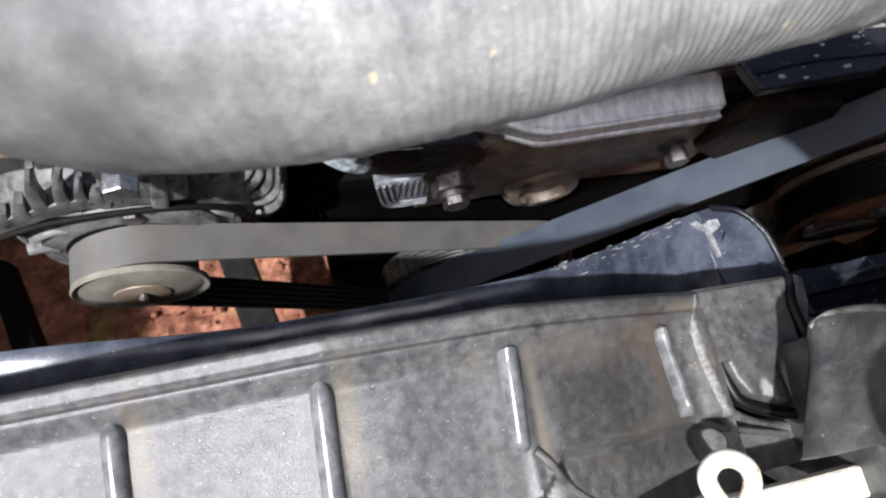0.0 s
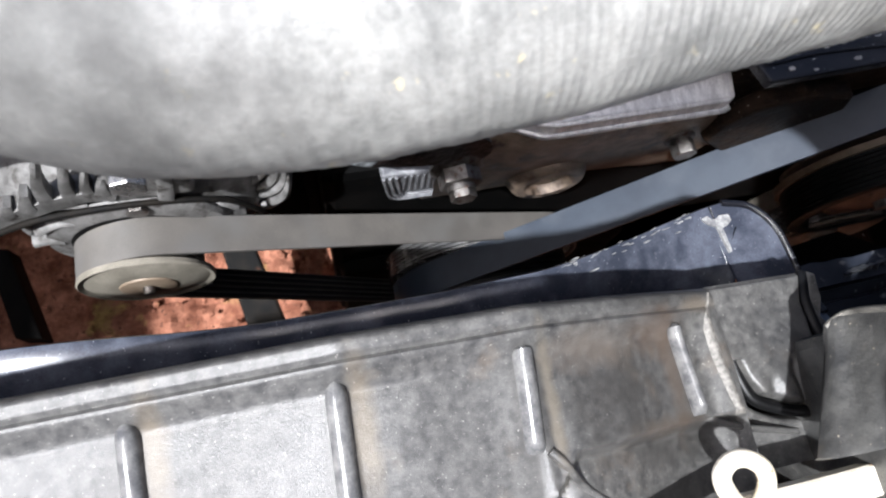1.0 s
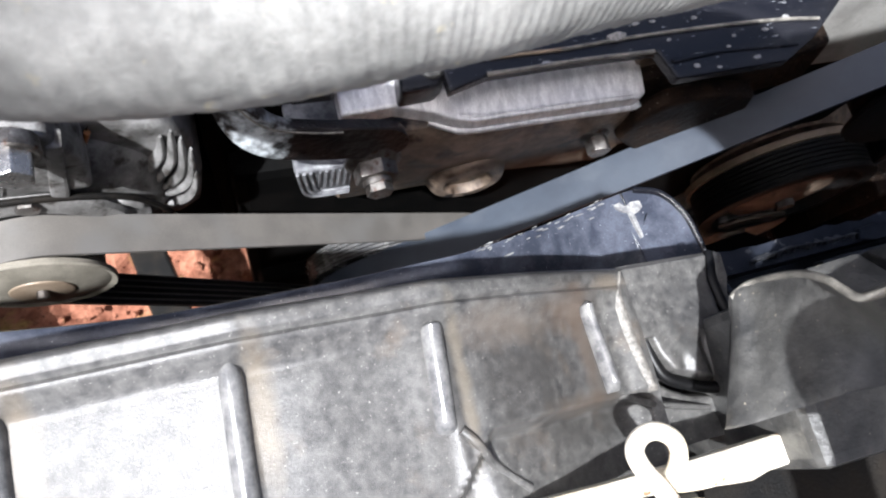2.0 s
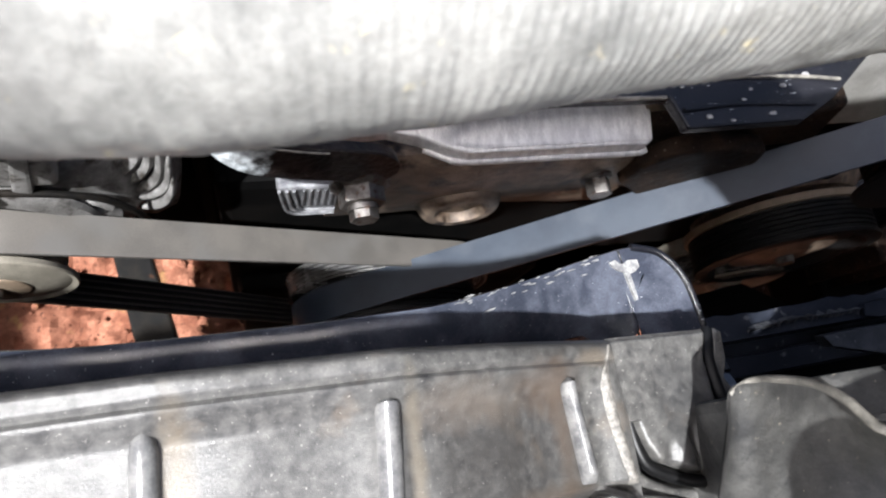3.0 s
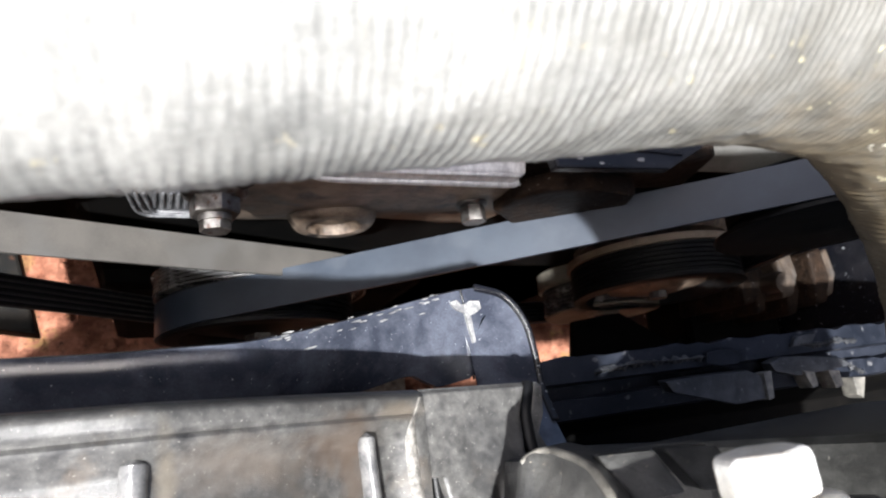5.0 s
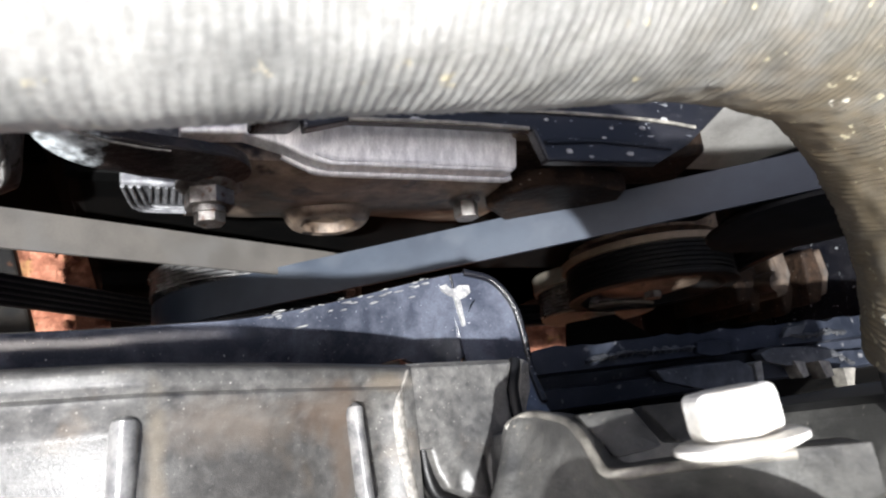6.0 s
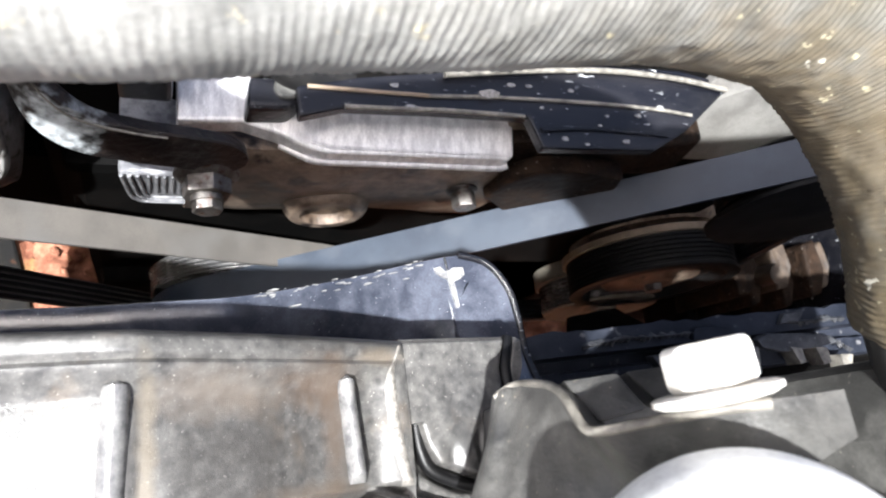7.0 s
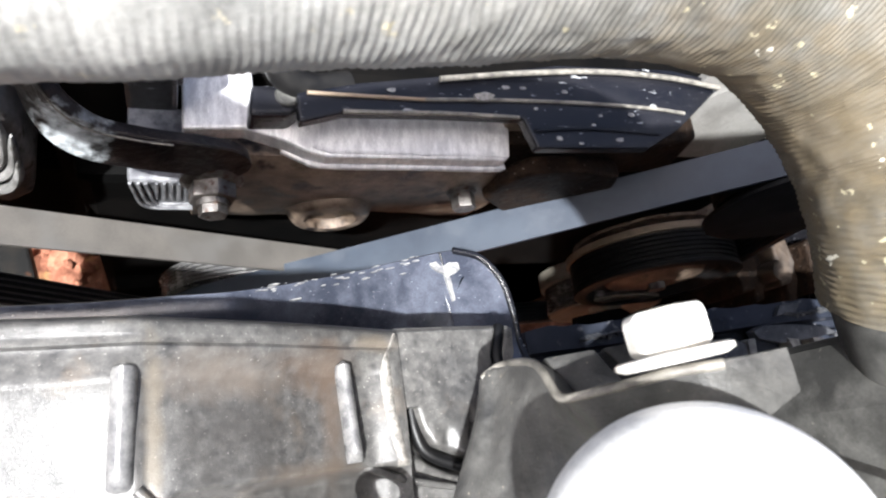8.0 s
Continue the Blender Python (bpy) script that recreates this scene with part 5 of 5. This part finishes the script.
def build_grey_guard():
    top = thing("grey_guard", (0.33, 0.16, 0.55), "pale grey plastic guard behind the belt", "guard")
    part("face", prism([(0.300, 0.150, 0.545), (0.288, 0.156, 0.585), (0.300, 0.166, 0.622), (0.345, 0.162, 0.640), (0.410, 0.150, 0.640), (0.410, 0.146, 0.560)], (0.002, 0.006, -0.004), 0.001), GREY, top)
    part("clip", tube([(0.3005, 0.1460, 0.552), (0.2995, 0.1465, 0.560), (0.2985, 0.1475, 0.567)], 0.0020, 12, 10), WORN_AND_LIT, top, smooth=True)


def build_pipe():
    top = thing("coolant_pipe", (-0.16, 0.15, 0.615), "dull tan metal pipe with a fitting beside the alternator", "pipe")
    part("pipe", tube([(-0.30, 0.142, 0.615), (-0.20, 0.138, 0.613), (-0.118, 0.1355, 0.6120), (-0.0960, 0.1350, 0.6105)], 0.0046, 24, 20), LIP, top, smooth=True)
    part("fitting", tube([(-0.1240, 0.1357, 0.6122), (-0.1130, 0.1354, 0.6117)], 0.0060, 6, 24), BOLT, top, smooth=True)


def build_stay_rod():
    top = thing("stay_rod", (-0.02, 0.15, 0.58), "thin grey steel rod between alternator and strap", "rod")
    part("rod", tube([(-0.022, 0.165, 0.560), (0.000, 0.140, 0.585), (0.012, 0.125, 0.598)], 0.0012, 20, 10), SENSOR, top, smooth=True)


def build_plug():
    top = thing("sensor_plug", (0.035, 0.15, 0.60), "black square sensor plug with a pale speck", "plug")
    part("body", box((0.0245, 0.137, 0.590), (0.0430, 0.165, 0.632), 0.002), COVER, top)
    part("collar", box((0.0225, 0.140, 0.604), (0.0450, 0.162, 0.610), 0.0015), COVER, top)


def build_breather():
    top = thing("breather_hose", (0.08, 0.16, 0.61), "shiny black breather hose beside the bracket", "hose")
    part("hose_body", tube([(0.0735, 0.190, 0.640), (0.0755, 0.165, 0.620), (0.0810, 0.150, 0.606), (0.0930, 0.146, 0.600), (0.110, 0.150, 0.597)], 0.0065, 40, 20), GROOVE, top, smooth=True)


build_pipe()
build_stay_rod()
build_plug()
build_breather()
build_engine()
build_bracket()
build_strap()
build_stud_bolt()
build_small_bolt()
build_finned_box()
build_cover()
build_clip()
build_grey_guard()


# ---- lower right: tray, compressor and frame ----
def build_tray():
    top = thing("side_tray", (0.26, 0.03, 0.56), "black plastic side tray with broken, dusty edges", "tray")
    bm = bmesh.new()
    rings = []
    for k in range(70):
        x = 0.172 + 0.43 * k / 69
        j = 0.0020 * noise.noise(Vector((x * 90, 0, 0)))
        y = 0.0360 + 0.010 * (x - 0.15) / 0.26
        rings.append([bm.verts.new(p) for p in ((x, y + 0.004 + j, 0.590), (x, y + 0.004 + j, 0.600), (x, y - 0.006, 0.601 + j), (x, y - 0.007, 0.594), (x, y - 0.0115, 0.592), (x, y - 0.0125 + j, 0.597), (x, y - 0.020, 0.594 + j), (x, y - 0.021, 0.586), (x, y, 0.584))])
    for a, c in zip(rings, rings[1:]):
        for k in range(len(a)):
            bm.faces.new((a[k - 1], a[k], c[k], c[k - 1]))
    bm.faces.new(rings[0])
    bm.faces.new(rings[-1][::-1])
    part("tray_top", bm, TRAY, top, smooth=True)
    for pts in (((0.1960, 0.0345), (0.2150, 0.0368), (0.2350, 0.0370), (0.2590, 0.0378)), ((0.3110, 0.0405), (0.3220, 0.0398), (0.3370, 0.0408), (0.3480, 0.0402)), ((0.3000, 0.0328), (0.3150, 0.0316), (0.3330, 0.0318), (0.3480, 0.0250))):
        path = spline([(x, y, 0.6020) for x, y in pts], 40)
        part("torn_edge", sweep(path, [(-0.0011, 0.0004), (0.0, 0.0008), (0.0010, 0.0003), (0.0, -0.0015)], side=(0, 1, 0), shape=lambda i, k, u, o: (u * (1 + 2.2 * noise.noise(Vector((i * 0.61, k * 0.9, 1)))), o * (1 + 0.8 * noise.noise(Vector((i * 0.83, k, 5)))))), TRAY_GREY, top, "grey torn edge")
    # near-black wall stands in for the unlit hole below the tray
    part("tray_gap_dark", prism([(0.172, 0.018, 0.585), (0.172, 0.034, 0.585), (0.172, 0.034, 0.44), (0.172, -0.049, 0.52), (0.172, -0.049, 0.545), (0.172, 0.010, 0.560)], (0.43, 0.010, 0), 0.001), SHADE_BLACK, top)
    part("broken_plate", prism([(x, y, 0.6045) for x, y in [(0.2277, 0.0286), (0.2455, 0.0297), (0.2737, 0.0303), (0.2838, 0.026), (0.2829, 0.0176), (0.2633, 0.0164), (0.2309, 0.0239)]], (0.001, 0.001, -0.007), 0.0008), TRAY_GREY, top, "grey broken plate")
    part("broken_plate", prism([(x, y, 0.605) for x, y in [(0.2869, 0.0323), (0.2945, 0.0351), (0.3151, 0.0342), (0.3327, 0.0322), (0.3382, 0.0288), (0.3235, 0.0271), (0.3018, 0.026), (0.2891, 0.0288)]], (0.001, 0.001, -0.007), 0.0008), TRAY_GREY, top, "grey broken plate")
    part("broken_plate", prism([(x, y, 0.603) for x, y in [(0.3094, 0.0441), (0.3233, 0.0456), (0.3183, 0.0406), (0.3049, 0.0391)]], (0.001, 0.001, -0.007), 0.0008), TRAY_GREY, top, "grey broken plate")
    part("broken_plate", prism([(x, y, 0.604) for x, y in [(0.2534, 0.0394), (0.2643, 0.0405), (0.2733, 0.0386), (0.2703, 0.0334), (0.2591, 0.0331), (0.2518, 0.0345)]], (0.001, 0.001, -0.007), 0.0008), TRAY, top, "")
    part("shard", prism([(x, y, 0.606) for x, y in [(0.2806, 0.0284), (0.2855, 0.0293), (0.2838, 0.0175), (0.2803, 0.0168)]], (0.0005, 0.0005, -0.008), 0.0004), WORN_AND_LIT, top, "pale broken edge")
    part("shard", prism([(x, y, 0.606) for x, y in [(0.3355, 0.0231), (0.3437, 0.0226), (0.3393, 0.0132), (0.3355, 0.015)]], (0.0005, 0.0005, -0.008), 0.0004), WORN_AND_LIT, top, "pale broken edge")
    part("shard", prism([(x, y, 0.606) for x, y in [(0.3048, 0.0281), (0.3115, 0.0272), (0.3121, 0.0207), (0.3084, 0.02)]], (0.0005, 0.0005, -0.008), 0.0004), WORN_AND_LIT, top, "pale broken edge")
    part("shard", prism([(x, y, 0.606) for x, y in [(0.3204, 0.0272), (0.3276, 0.0267), (0.3283, 0.0196), (0.323, 0.0189)]], (0.0005, 0.0005, -0.008), 0.0004), WORN_AND_LIT, top, "pale broken edge")


def build_compressor():
    top = thing("compressor", (COMP[0], 0.18, COMP[1] - 0.07), "brown grimy air-conditioning compressor", "compressor")
    part("body", lathe([(0.146, 0.04), (0.148, 0.060), (0.160, 0.068), (0.31, 0.068), (0.32, 0.04)], (COMP[0], 0, COMP[1]), 64), GRIMY, top, smooth=True)
    for k in range(4):
        a = k * math.tau / 4 + 0.6
        part("ear", lathe([(0.160, 0.013), (0.31, 0.013)], (COMP[0] + math.cos(a) * 0.070, 0, COMP[1] + math.sin(a) * 0.070), 24), GRIMY, top, smooth=True)


def build_ground_blocker():
    # made-up dark sheet that blocks the view of the ground here
    top = thing("ground_blocker", (0.365, 0.061, 0.33), "dark sheet added low beside the pulleys to hide the ground", "shield")
    part("blocker_sheet", prism([(x, y, 0.33) for x, y in [(0.3655, 0.0615), (0.3733, 0.1008), (0.4229, 0.1068), (0.4793, 0.0754), (0.5321, 0.1173), (0.7935, 0.137), (0.7347, 0.0029)]], (0, 0, -0.008), 0.001), SHADE_BLACK, top)
    part("hanger", box((0.763, 0.107, 0.33), (0.793, 0.137, 0.50), 0.003), SHADE_BLACK, top)


def build_lower_bracket():
    """Cast bracket seen beyond the compressor pulley."""
    top = thing("lower_bracket", (0.54, 0.10, 0.28), "brown dusty cast bracket with upright webs, darkened for shade", "bracket")
    # webs take dark browns: the shade here is put into their colour
    for x, w, y0, y1, z, mat in ((0.482, 0.016, 0.092, 0.128, 0.428, GRIME_AND_SHADE), (0.503, 0.010, 0.086, 0.130, 0.418, GRIME_AND_SHADE), (0.521, 0.015, 0.096, 0.134, 0.432, SHADED_BROWN), (0.543, 0.010, 0.084, 0.128, 0.415, GRIME_AND_SHADE),
                               (0.562, 0.014, 0.090, 0.136, 0.430, GRIME_AND_SHADE), (0.583, 0.010, 0.098, 0.138, 0.422, SHADED_BROWN)):
        part("web", prism([(x - w * 0.5, y0, z - 0.004), (x - w * 0.6, y1, z), (x + w * 0.5, y1 + 0.004, z), (x + w * 0.6, (y0 + y1) * 0.5, z + 0.002), (x + w * 0.4, y0 + 0.003, z - 0.004)], (0.003, 0.004, -0.080), 0.003, 3), mat, top, smooth=True)
    part("boss", tube([(0.512, 0.112, 0.36), (0.511, 0.110, 0.425), (0.510, 0.108, 0.436)], 0.0085, 12, 24), SHADED_BROWN, top, "brown cast boss", smooth=True)
    part("base", box((0.49, 0.070, 0.28), (0.60, 0.140, 0.345), 0.006), SHADE_BLACK, top)


def build_frame():
    top = thing("subframe", (0.0, 0.2, 0.12), "rusty dark steel subframe under the engine", "subframe")
    part("cross_member", prism([(-0.1207, 0.2553, 0.15), (-0.0866, 0.2497, 0.15), (-0.0593, 0.1386, 0.15), (-0.0988, 0.1457, 0.15)], (0, 0, -0.03), 0.003), IRON, top)
    part("side_member", prism([(-0.3442, 0.2738, 0.15), (-0.3222, 0.2702, 0.15), (-0.2924, 0.1722, 0.15), (-0.3179, 0.1768, 0.15)], (0, 0, -0.03), 0.003), SHADE_BLACK, top)
    part("lower_arm", box((0.22, 0.03, 0.13), (0.27, 0.33, 0.17), 0.004), GRIMY, top)
    part("rear_beam", box((-0.60, 0.33, 0.10), (0.60, 0.40, 0.17), 0.006), IRON, top)
    part("front_beam", box((-0.60, -0.075, 0.10), (0.60, -0.015, 0.16), 0.006), IRON, top)


def build_bay():
    """Plain unseen walls round the engine bay, added to close and darken it."""
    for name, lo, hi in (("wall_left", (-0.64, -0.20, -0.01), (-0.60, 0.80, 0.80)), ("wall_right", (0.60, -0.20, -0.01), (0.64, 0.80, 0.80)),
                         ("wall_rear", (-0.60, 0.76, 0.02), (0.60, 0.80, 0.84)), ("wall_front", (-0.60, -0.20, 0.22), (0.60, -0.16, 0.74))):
        tagged(part(name, box(lo, hi, 0.004), COVER), "unseen dark wall added round the engine bay", "wall", kind="structure")


build_tray()
build_compressor()
build_ground_blocker()
build_lower_bracket()
build_frame()
build_bay()
clods()
